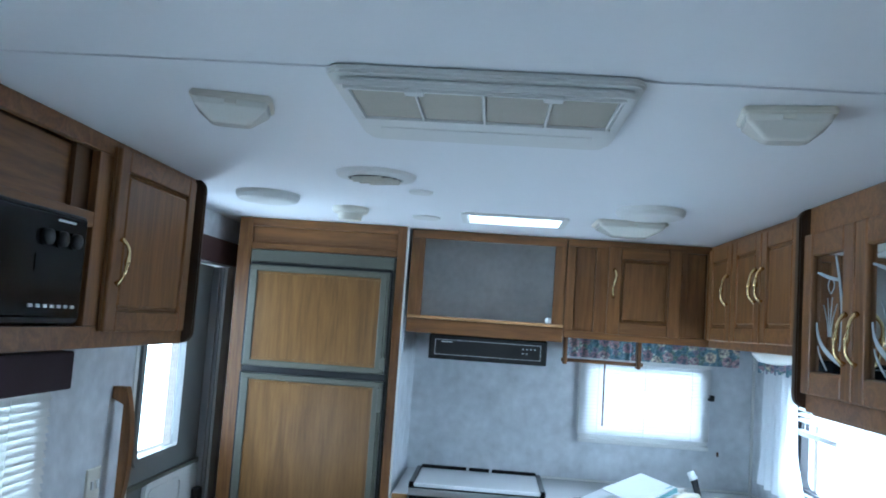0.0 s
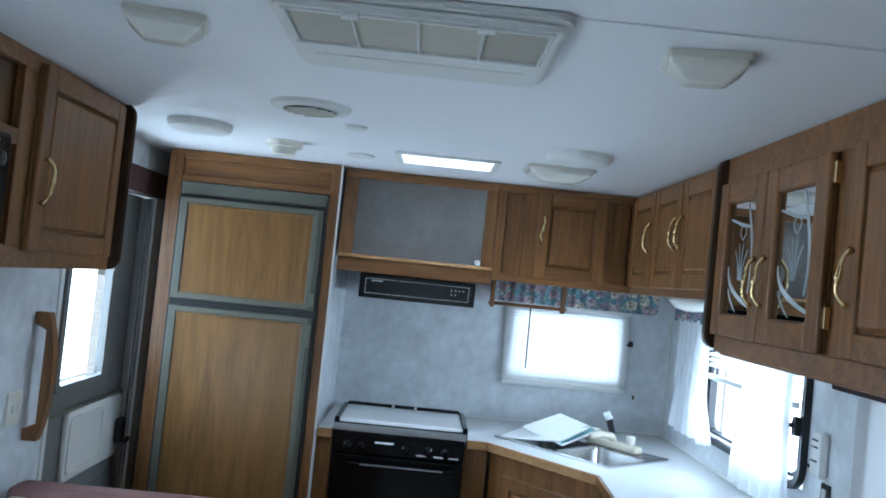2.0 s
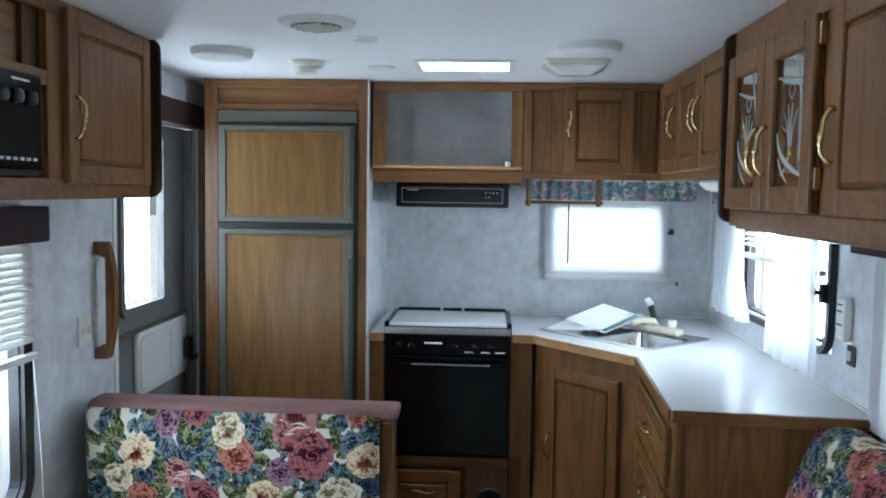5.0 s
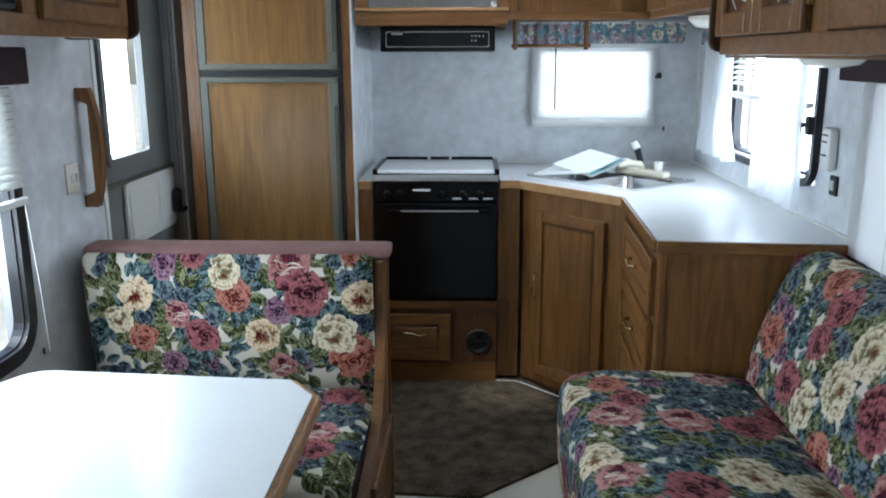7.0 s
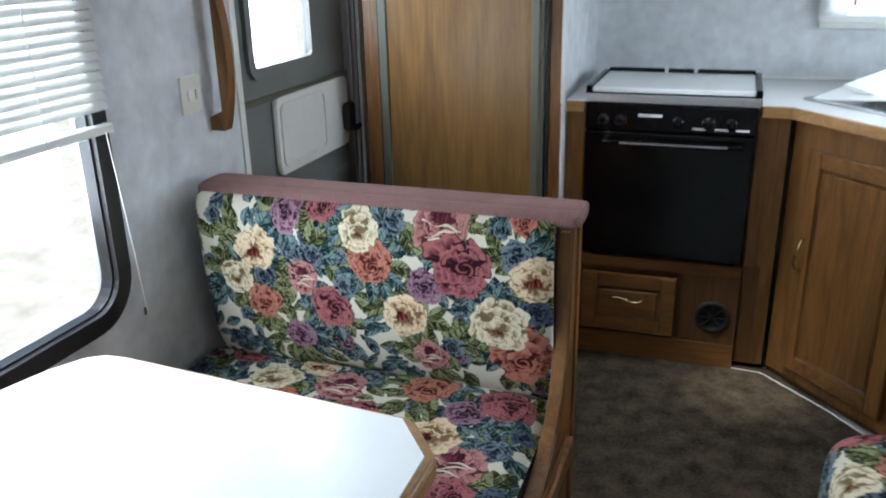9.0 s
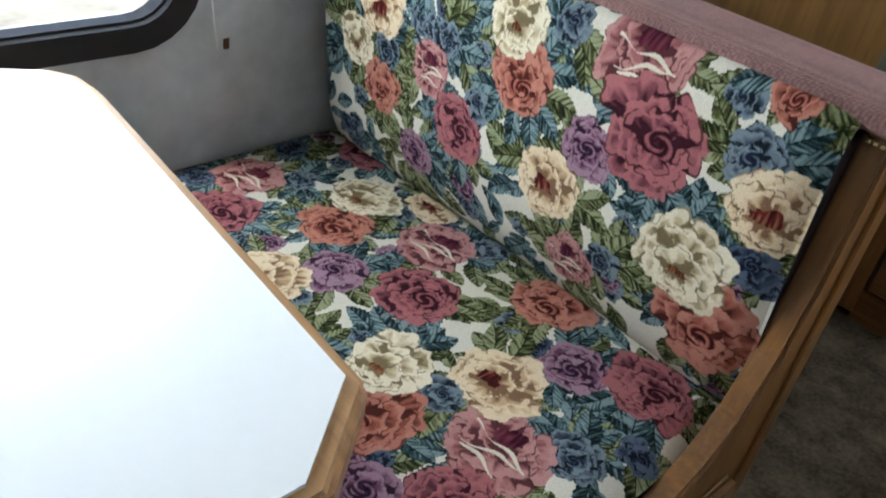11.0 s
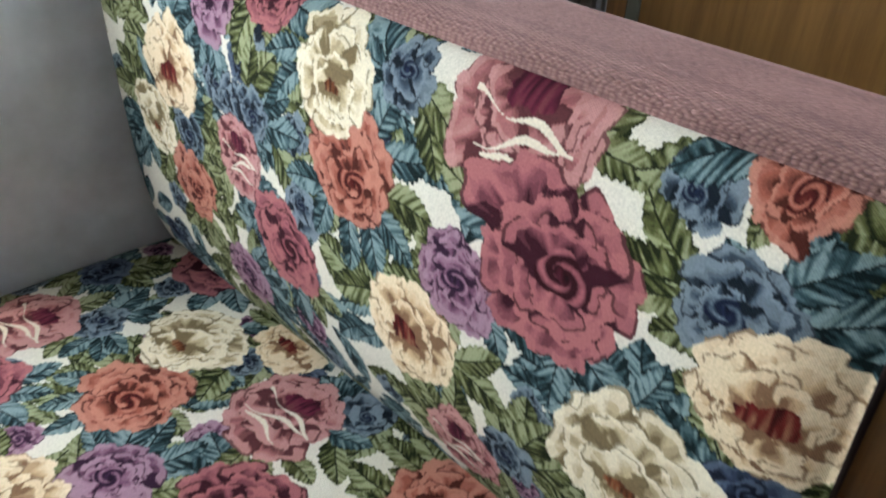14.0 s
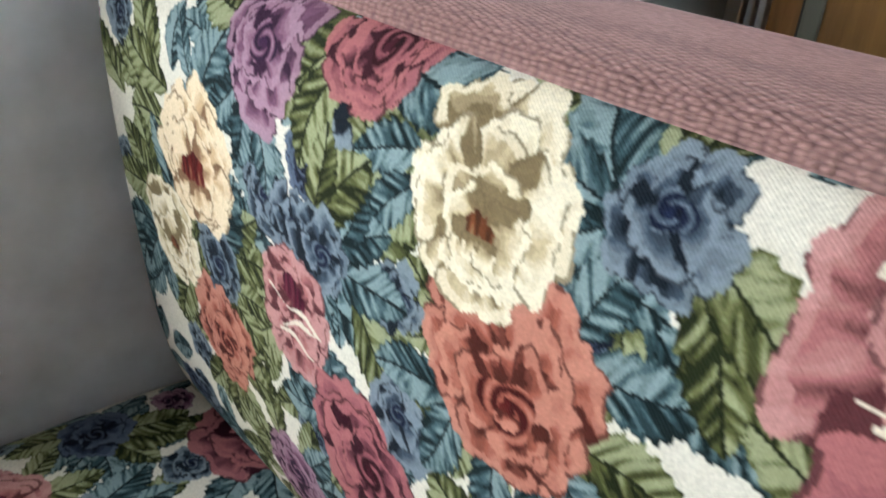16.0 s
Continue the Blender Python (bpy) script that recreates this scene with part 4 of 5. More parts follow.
# ---- base cabinets and counter ----
C0, C1, C2 = (0.60, 6.625), (0.968, 6.205), (0.932, 5.455)
ct = thing("countertop", "white laminate countertop with an oak front edge", "countertop")
dvec = Vector((C1[0] - C0[0], C1[1] - C0[1], 0)).normalized()
SC, SA = Vector((0.985, 6.68, 0)), math.degrees(math.atan2(-0.42, 0.37))
SM = pose(SC.x, SC.y, 0.925, 0, 0, SA)
SW, SD = 0.60, 0.43
cut = [SM @ Vector((sx * (SW / 2 - 0.012), sy * (SD / 2 - 0.012), 0)) for sx, sy in ((-1, -1), (1, -1), (1, 1), (-1, 1))]
cut = [(p.x, p.y) for p in cut]
outer = [(0.512, 6.625), C0, C1, C2, (RX, 5.415), (RX, BY), (0.512, BY)]
bm = bmesh.new()
vo = [bm.verts.new((x, y, 0.925)) for x, y in outer]; vc = [bm.verts.new((x, y, 0.925)) for x, y in cut]
# a ring of faces between the outline and the sink opening
for f in ((vo[0], vo[1], vc[0]), (vo[1], vo[2], vc[1], vc[0]), (vo[2], vo[3], vc[1]), (vo[3], vo[4], vc[1]), (vo[4], vo[5], vc[2], vc[1]), (vo[5], vo[6], vc[3], vc[2]), (vo[6], vo[0], vc[0], vc[3])):
    bm.faces.new(f)
r = bmesh.ops.extrude_face_region(bm, geom=list(bm.faces))
for v in r["geom"]:
    if isinstance(v, bmesh.types.BMVert): v.co.z = 0.897
part("top", bm, LAMIN, ct)
part("top_side", box(-0.098, -0.035, 6.60, BY, 0.90, 0.925, 0.002), LAMIN, ct)
part("top_back", box(-0.034, 0.511, 6.97, BY, 0.90, 0.925, 0.002), LAMIN, ct)
for a, b2 in (((0.512, 6.625), C0), (C0, C1), (C1, C2), (C2, (RX, 5.415)), ((-0.098, 6.60), (-0.036, 6.60))):
    a, b2 = Vector((*a, 0)), Vector((*b2, 0))
    ang = math.degrees(math.atan2(b2.y - a.y, b2.x - a.x))
    part("front_edge", move(box(0, (b2 - a).length, -0.012, -0.001, 0.888, 0.924, 0.003), pose(a.x, a.y, 0, 0, 0, ang)), OAK_EDGE if a.x < 0.9 else OAK_X, ct, "oak edge strip")
part("splash_joint", box(0.512, RX, BY - 0.008, BY - 0.001, 0.926, 0.936, 0.002), WHITE, ct)
part("splash_joint", box(RX - 0.008, RX - 0.001, 5.42, BY - 0.009, 0.926, 0.936, 0.002), WHITE, ct)

bc = thing("stove_base_cabinet", "oak base cabinet with a drawer and round vent under the stove", "cabinet", "galley base cabinets")
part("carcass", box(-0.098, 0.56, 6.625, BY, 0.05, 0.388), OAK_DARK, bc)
part("side_stile", box(-0.098, -0.034, 6.602, 6.622, 0.03, 0.896, 0.002), OAK, bc)
part("side_stile", box(0.504, 0.60, 6.628, 6.648, 0.03, 0.896, 0.002), OAK, bc)
part("rail", box(-0.034, 0.504, 6.602, 6.622, 0.35, 0.389, 0.002), OAK_X, bc)
part("base_board", box(-0.034, 0.504, 6.602, 6.622, 0.012, 0.10, 0.002), OAK_X, bc)
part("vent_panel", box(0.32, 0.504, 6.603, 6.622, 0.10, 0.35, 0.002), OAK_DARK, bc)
dw = panel_door(bc, facing(-0.02, 6.600, 0.115, 0), 0.32, 0.215, "drawer_front", (0.16, 0.13, True), OAK_X)
vt = part("vent", move(lathe([(0.058, 0), (0.058, 0.006), (0.046, 0.010), (0.044, 0.004), (0.002, 0.003)], 28), pose(0.425, 6.603, 0.20, 90)), BLACKP, bc, "round black heating vent", True)
for k in range(4):
    part("vane", move(box(-0.042, 0.042, -0.0015, 0.0015, 0.004, 0.010), pose(0.425, 6.603, 0.20, 90) @ pose(0, 0, 0, 0, 0, 45 * k)), BLACKP, vt)
sc = thing("sink_base_cabinet", "angled oak corner cabinet with a tall raised-panel door", "cabinet", "galley base cabinets")
ang = math.degrees(math.atan2(C1[1] - C0[1], C1[0] - C0[0]))
m = pose(C0[0] + 0.014, C0[1] + 0.012, 0, 90, 0, ang)
L = (Vector(C1) - Vector(C0)).length
part("face_frame", move(box(0, L, 0.03, 0.888, -0.02, 0, 0.002), m), OAK, sc)
panel_door(sc, m @ pose(0.085, 0.075, 0.001), 0.385, 0.735, pull=(0.025, 0.40, False))
part("toe_kick", move(box(0, L, 0.012, 0.03, -0.03, -0.01), m), OAK_DARK, sc)
db = thing("drawer_base_cabinet", "oak drawer cabinet at the end of the counter", "cabinet", "galley base cabinets")
ang2 = math.degrees(math.atan2(C2[1] - C1[1], C2[0] - C1[0]))
m = pose(C1[0] + 0.014, C1[1] - 0.004, 0, 90, 0, ang2)
L = (Vector(C2) - Vector(C1)).length
part("face_frame", move(box(0, L - 0.01, 0.03, 0.888, -0.02, 0, 0.002), m), OAK, db)
for z0, z1 in ((0.67, 0.85), (0.44, 0.645), (0.21, 0.415), (0.06, 0.185)):
    panel_door(db, m @ pose(0.045, z0, 0.001), L - 0.12, z1 - z0, "drawer_front", ((L - 0.12) / 2, (z1 - z0) / 2, True), OAK_Y)
part("end_panel", prism([(C2[0] + 0.012, C2[1] + 0.012), (RX - 0.001, 5.428), (RX - 0.001, 5.446), (C2[0] + 0.012, C2[1] + 0.03)], 0.012, 0.888), OAK, db, "plain oak end panel")

# sink with its mixer and the board lying in it
sk = thing("sink", "double-bowl stainless steel sink set cornerwise", "sink")
part("rim", move(ring_frame(SW, SD, 0.02, 0.03, 0.006), SM), STEEL, sk)
part("deck", move(box(-SW / 2 + 0.03, SW / 2 - 0.03, SD / 2 - 0.10, SD / 2 - 0.03, 0.001, 0.005), SM), STEEL, sk)
part("divider", move(box(-0.012, 0.012, -SD / 2 + 0.03, SD / 2 - 0.10, -0.01, 0.004, 0.004), SM), STEEL, sk)
for cx in (-0.141, 0.141):
    bm = bmesh.new()
    lev = []
    for w, h, z, r0 in ((0.258, 0.30, 0.004, 0.03), (0.25, 0.29, -0.005, 0.035), (0.235, 0.275, -0.12, 0.04), (0.19, 0.23, -0.14, 0.04)):
        lev.append([bm.verts.new((cx + x, y - 0.035, z)) for x, y in rounded(w, h, r0)])
    for a, b2 in zip(lev, lev[1:]):
        for k in range(len(a)): bm.faces.new((a[k], a[(k + 1) % len(a)], b2[(k + 1) % len(a)], b2[k]))
    bm.faces.new(lev[-1])
    bw = part("bowl", move(bm, SM), STEEL, sk, "", True)
    part("drain", move(lathe([(0.028, -0.1395), (0.026, -0.137), (0.004, -0.1385)], 18), SM @ pose(cx, -0.03, 0)), STEEL, bw, "", True)
fa = thing("faucet", "almond plastic kitchen faucet with a black and chrome spray lever", "faucet")
FM = SM @ pose(0.06, SD / 2 - 0.065, 0.006)
part("base", move(box(-0.13, 0.13, -0.028, 0.028, 0, 0.028, 0.009, seg=3), FM), BEIGE, fa)
for x in (-0.085, 0.085):
    part("knob", move(lathe([(0.012, 0.028), (0.018, 0.034), (0.020, 0.06), (0.015, 0.066), (0.003, 0.067)], 18), FM @ pose(x, 0, 0)), GLOW, fa, "clear acrylic tap knob", True)
part("spout", move(tube([(0, 0, 0.028), (0, -0.02, 0.05), (0, -0.09, 0.062), (0, -0.16, 0.055)], [0.017, 0.016, 0.013, 0.012], 12), FM), BEIGE, fa, "", True)
part("spray_handle", move(tube([(0.0, 0.0, 0.028), (-0.008, -0.006, 0.07), (-0.022, -0.012, 0.115)], [0.012, 0.013, 0.015], 12), FM), BLACKP, fa, "black spray handle", True)
part("spray_head", move(tube([(-0.022, -0.012, 0.1155), (-0.036, -0.02, 0.145)], [0.017, 0.014], 12), FM), CARD, fa, "white spray head", True)
bd = thing("drying_mat", "folded white card with a teal print leaning in the sink", "mat")
part("sheet", move(box(-0.16, 0.13, -0.15, 0.15, -0.003, 0.003, 0.001), SM @ pose(-0.155, -0.02, 0.036, 6, -7, 12)), CARD, bd)
part("folded_sheet", move(box(-0.10, 0.12, -0.13, 0.14, -0.002, 0.002, 0.001), SM @ pose(-0.135, 0.02, 0.055, 10, 9, 4)), CARD, bd)
part("printed_band", move(box(0.06, 0.11, -0.12, 0.13, 0.0022, 0.0035), SM @ pose(-0.135, 0.02, 0.055, 10, 9, 4)), TEAL, bd, "teal printed band")

# window dressing in the galley
def pelmet(name, label, pts, z0, z1, seed):
    """Gathered floral valance along a line."""
    t = thing(name, label, "valance", "floral valances")
    a, b2 = Vector((*pts[0], 0)), Vector((*pts[1], 0))
    L = (b2 - a).length
    nn = np.array(((b2 - a).normalized().cross(Vector((0, 0, 1)))).to_tuple())
    us, vs = np.arange(0, L, 0.004), np.arange(z0, z1, 0.004)
    U, V = np.meshgrid(us, vs)
    p = np.array(a)[None, None] + (np.array((b2 - a).normalized()))[None, None] * U[..., None] + np.array((0, 0, 1.0)) * V[..., None]
    p = p + nn * (0.008 * np.sin(U * 130) + 0.004 * np.sin(U * 57 + V * 9))[..., None]
    sp = scatter(0, L, z0, z1, seed, 0.024)
    col = cloth(U, V, sp, seed)
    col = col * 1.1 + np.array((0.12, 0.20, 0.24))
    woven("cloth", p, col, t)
    part("rod", tube([(a.x, a.y, z1 - 0.008), (b2.x, b2.y, z1 - 0.008)], 0.006, 8), WHITE, t)


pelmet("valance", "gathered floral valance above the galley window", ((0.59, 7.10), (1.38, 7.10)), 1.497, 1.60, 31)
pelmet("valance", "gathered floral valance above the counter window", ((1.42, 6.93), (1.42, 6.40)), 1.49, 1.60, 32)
rk = thing("towel_rack", "small oak paper-towel holder under the cabinet", "rack")
part("bar", tube([(0.565, 6.90, 1.487), (0.915, 6.90, 1.487)], 0.008, 10), OAK_X, rk, "", True)
for x in (0.58, 0.895):
    part("bracket", box(x - 0.009, x + 0.009, 6.875, 6.925, 1.468, 1.60, 0.005), OAK, rk)


def curtain(y0, y1, z0, z1, seed, tie):
    c = thing("sheer_curtain", "white sheer curtain hanging over the counter window", "curtain", "sheer curtains")
    rng = random.Random(seed)
    nu, nv = 90, 40
    rows = np.empty((nv, nu, 3))
    ph = rng.uniform(0, 6)
    for j in range(nv):
        s = j / (nv - 1)
        gather = 1 - 0.10 * math.sin(s * math.pi)
        for i in range(nu):
            q = i / (nu - 1)
            y = y0 + (y1 - y0) * (0.5 + (q - 0.5) * gather * (0.82 + 0.25 * s)) + tie * s * s
            rows[j, i] = (1.418 + 0.016 * math.sin(q * 34 + ph + 0.8 * math.sin(s * 3)) * (0.6 + 0.6 * s) + 0.006 * math.sin(q * 71 + s * 4), y, z1 + (z0 - z1) * s + 0.006 * math.sin(q * 20))
    idx = np.arange(nu * nv).reshape(nv, nu)
    me = bpy.data.meshes.new("drape")
    me.from_pydata(rows.reshape(-1, 3).tolist(), [], np.stack([idx[:-1, :-1], idx[:-1, 1:], idx[1:, 1:], idx[1:, :-1]], -1).reshape(-1, 4).tolist())
    for p in me.polygons: p.use_smooth = True
    me.materials.append(SHEER)
    o = new("drape", me); o.parent = c
    part("rod", tube([(1.425, y0, z1 - 0.004), (1.425, y1, z1 - 0.004)], 0.005, 8), WHITE, c)


curtain(6.90, 6.44, 1.03, 1.50, 4, -0.03)
curtain(6.12, 5.68, 0.965, 1.49, 9, 0.02)
lk = thing("window_latch", "small black window latch", "latch")
part("body", box(1.262, 1.295, 7.16, 7.188, 1.335, 1.362, 0.004), BLACKP, lk)
part("tab", box(1.262, 1.275, 7.145, 7.16, 1.338, 1.352, 0.003), BLACKP, lk)
lk = thing("window_latch", "black latch on the counter window frame", "latch")
part("body", box(1.44, 1.459, 5.735, 5.765, 1.20, 1.26, 0.004), BLACKP, lk)
part("lever", box(1.42, 1.44, 5.74, 5.758, 1.225, 1.24, 0.003), BLACKP, lk)
cl = thing("wall_hook", "tiny brown wall clip", "hook")
part("plate", box(1.318, 1.328, BY - 0.008, BY, 1.085, 1.105, 0.002), OAK_DARK, cl)

# ---- wall fittings ----
gh = thing("grab_handle", "curved oak grab handle beside the door", "handle")
pts, n = [], 22
outl = []
for k in range(n + 1):
    s = k / n
    z = 0.972 + 0.38 * s
    bow = max(0.0, 1 - abs(2 * s - 1) ** 2.4)
    outl.append((z, bow))
bm = bmesh.new()
front = [(LX + 0.042 + 0.026 * b2, z) for z, b2 in outl]
back = [(LX + 0.001 if b2 < 0.42 else LX + 0.038, z) for z, b2 in outl]
va = [[bm.verts.new((x, y, z)) for x, z in prof] for y in (5.70, 5.732) for prof in (front, back)]
f0, b0, f1, b1 = va
for k in range(n):
    bm.faces.new((f0[k], f0[k + 1], b0[k + 1], b0[k])); bm.faces.new((f1[k], b1[k], b1[k + 1], f1[k + 1]))
    bm.faces.new((f0[k], f1[k], f1[k + 1], f0[k + 1])); bm.faces.new((b0[k], b0[k + 1], b1[k + 1], b1[k]))
bm.faces.new((f0[0], b0[0], b1[0], f1[0])); bm.faces.new((f0[n], f1[n], b1[n], b0[n]))
bmesh.ops.bevel(bm, geom=[e for e in bm.edges if len(e.link_faces) == 2 and e.calc_face_angle(0) > 0.9], offset=0.004, segments=2, affect="EDGES")
part("grip", bm, OAK, gh)
sw = thing("light_switch", "cream double light switch plate", "switch")
pl = part("plate", box(LX, LX + 0.008, 5.585, 5.665, 1.03, 1.125, 0.003), CREAM, sw)
for y in (5.605, 5.637):
    part("toggle", box(LX + 0.008, LX + 0.014, y, y + 0.012, 1.065, 1.09, 0.002), WHITE, sw)
ap = thing("gas_detector", "cream wall-mounted gas alarm", "alarm")
part("case", box(RX - 0.03, RX, 5.590, 5.655, 1.105, 1.235, 0.012), WHITE, ap)
for z in (1.15, 1.19, 1.21):
    part("slot", box(RX - 0.032, RX - 0.0301, 5.605, 5.640, z, z + 0.005), BLACKP, ap)
part("lamp", box(RX - 0.034, RX - 0.0301, 5.645, 5.655, 1.128, 1.138), BLACKP, ap)
ou = thing("wall_outlet", "black wall socket plate by the counter", "outlet")
part("plate", box(RX - 0.008, RX, 5.565, 5.615, 1.035, 1.095, 0.003), BLACKP, ou)
part("socket", box(RX - 0.012, RX - 0.0081, 5.578, 5.602, 1.05, 1.08, 0.002), PLASTIC_GREY, ou)
for x0, x1, y0, y1, lab in ((LX + 0.001, -0.79, 3.85, 5.315, "dark maroon padded valance above the dinette window"), (1.40, RX - 0.001, 3.7, 5.46, "dark maroon padded valance above the sofa window")):
    t = thing("valance", lab, "valance", "maroon valances")
    part("box", box(x0, x1, y0, y1, 1.378, 1.474, 0.006), MAROON, t)
sp = thing("wall_mark", "small brown stain on the wallpaper", "stain")
part("stain", box(LX, LX + 0.0015, 5.345, 5.356, 0.597, 0.616), OAK_DARK, sp)

# ---- ceiling fittings ----
ac = thing("air_conditioner_panel", "white ceiling air-conditioner panel with four filter bays", "air conditioner")
AC = pose(0.225, 4.63, H - 0.001, 180)
bm = prism(rounded(0.475, 0.42, 0.03), 0, 0.012, 0.004); part("panel", move(bm, AC @ pose(0, -0.015, 0)), WHITE, ac)
part("raised_frame", move(ring_frame(0.445, 0.20, 0.012, 0.012, 0.012), AC @ pose(0, 0.07, 0.0125)), WHITE, ac)
part("tray", move(prism(rounded(0.452, 0.385, 0.03), 0.0121, 0.022, 0.006), AC @ pose(0, -0.015, 0)), WHITE, ac)
for k in range(4):
    part("filter", move(box(-0.203 + k * 0.103, -0.107 + k * 0.103, -0.015, 0.155, 0.0221, 0.0245), AC), FILTER, ac, "grey-brown filter mesh")
for k in range(5):
    part("mullion", move(box(-0.2085 + k * 0.103, -0.2045 + k * 0.103, -0.018, 0.158, 0.0222, 0.029, 0.001), AC), WHITE, ac)
for y in (-0.021, 0.159):
    part("mullion", move(box(-0.212, 0.211, y - 0.004, y + 0.003, 0.0222, 0.029, 0.001), AC), WHITE, ac)
for x in (-0.12, 0.09):
    part("clip", move(box(x, x + 0.03, 0.140, 0.165, 0.0223, 0.031, 0.003), AC), WHITE, ac)
part("vent_slot", move(box(-0.19, 0.19, -0.16, -0.10, 0.0221, 0.0235, 0.001), AC), WHITE, ac)


def dome_light(x, y, rot, label, size=0.82):
    t = thing("ceiling_light", label, "ceiling light", "ceiling lights")
    m = pose(x, y, H, 180, 0, rot) @ Matrix.Diagonal((size, size, 1, 1))
    part("base", move(prism(rounded(0.172, 0.125, 0.014), 0.0, 0.012, 0.003), m), CREAM, t)
    bm = bmesh.new()
    lev = [[bm.verts.new((a, b2, z)) for a, b2 in rounded(w, h, 0.012)] for w, h, z in ((0.158, 0.112, 0.0122), (0.152, 0.106, 0.022), (0.085, 0.052, 0.046), (0.07, 0.04, 0.048))]
    for a, b2 in zip(lev, lev[1:]):
        for k in range(len(a)): bm.faces.new((a[k], a[(k + 1) % len(a)], b2[(k + 1) % len(a)], b2[k]))
    bm.faces.new(lev[-1]); bm.faces.new(lev[0][::-1])
    part("lens", move(bm, m), GLOW, t, "ribbed clear lens")
    part("switch", move(box(-0.012, 0.012, 0.050, 0.058, 0.012, 0.020, 0.001), m), CREAM, t)


dome_light(-0.225, 4.68, 12, "cream ceiling light with a faceted clear lens")
dome_light(0.705, 4.59, -10, "cream ceiling light with a faceted clear lens")
dome_light(0.69, 6.02, 0, "cream ceiling light near the galley cabinets", 1.35)


def ceiling_disc(name, label, x, y, r, h, material, cat, flange=True):
    t = thing(name, label, cat)
    part("dome", move(lathe([(r, 0), (r, h * 0.45), (r * 0.93, h * 0.85), (r * 0.8, h), (0.002, h)], 32), pose(x, y, H, 180)), material, t, "", False)
    return t


ceiling_disc("ceiling_speaker", "flat round white ceiling speaker cover", -0.475, 5.81, 0.10, 0.028, WHITE, "speaker")
ceiling_disc("ceiling_speaker", "flat round white ceiling speaker cover", 0.70, 5.70, 0.10, 0.026, WHITE, "speaker")
sd = ceiling_disc("smoke_detector", "small round cream smoke alarm", -0.25, 6.04, 0.062, 0.022, CREAM, "smoke alarm")
part("sensor", move(lathe([(0.042, 0.0221), (0.038, 0.045), (0.002, 0.048)], 24), pose(-0.25, 6.04, H, 180)), CREAM, sd)
cv = thing("ceiling_vent", "round white ceiling air vent with dark slots", "vent")
VM = pose(-0.065, 5.36, H, 180)
part("flange", move(lathe([(0.105, 0), (0.10, 0.010), (0.072, 0.014), (0.068, 0.006)], 36), VM), WHITE, cv)
part("throat", move(lathe([(0.067, 0.0141), (0.03, 0.0145), (0.002, 0.0146)], 30), VM), BLACKP, cv)
for k in range(5):
    q = -0.05 + k * 0.025
    hw = math.sqrt(0.066 ** 2 - q * q)
    part("slat", move(box(-hw, hw, q - 0.003, q + 0.003, 0.0147, 0.019), VM @ pose(0, 0, 0, 0, 0, 20)), CREAM, cv)
for x, y, r in ((0.0, 6.17, 0.05), (0.03, 5.60, 0.035)):
    t = thing("ceiling_disc", "thin round white ceiling cover plate", "cover plate")
    part("plate", move(lathe([(r, 0), (r, 0.004), (r * 0.9, 0.007), (0.002, 0.007)], 28), pose(x, y, H, 180)), WHITE, t)
for x, y, z, lab in ((1.28, 6.30, 1.585, "oval white light under the corner cabinet"), (1.27, 5.20, 1.46, "oval white light under the glass-front cabinet")):
    t = thing("under_cabinet_light", lab, "light", "under-cabinet lights")
    part("lens", move(lathe([(0.085, 0), (0.085, 0.012), (0.06, 0.036), (0.02, 0.044), (0.002, 0.045)], 26), pose(x, y, z, 180) @ Matrix.Diagonal((1, 1.35, 1, 1))), GLOW, t, "frosted oval lens", True)

# ---- dinette ----
tb = thing("dinette_table", "white laminate dinette table with a rounded oak edge", "table")
TP = [(-0.858, 4.16), (-0.03, 4.16), (0.042, 4.24), (0.042, 4.905), (-0.034, 5.000), (-0.655, 5.045), (-0.70, 5.04), (-0.735, 5.015), (-0.77, 4.95), (-0.80, 4.85), (-0.858, 4.78)]
cx, cy = -0.42, 4.60
inner = [((x - cx) * 0.962 + cx, (y - cy) * 0.962 + cy) for x, y in TP]
part("edge", prism(TP, 0.632, 0.672, 0.008, 3), OAK_EDGE, tb, "rounded oak edge band")
part("tabletop", prism(inner, 0.6722, 0.676), LAMIN, tb, "glossy white laminate")
part("leg", move(lathe([(0.09, 0), (0.085, 0.015), (0.032, 0.02), (0.030, 0.62), (0.07, 0.625), (0.07, 0.632)], 24), pose(-0.38, 4.6, 0)), ALU, tb, "metal pedestal leg", True)

bn = thing("dinette_bench", "dinette bench in floral tapestry with an oak end panel", "bench")
# seat and back skins: u across the bench, one running section each
STEP = 0.0012
us = np.arange(-0.858, 0.0945, STEP)


def crown(u, lo, hi, amount):
    e = np.clip(np.minimum(u - lo, hi - u) / 0.05, 0, 1)
    return amount * (1 - (1 - e) ** 2)


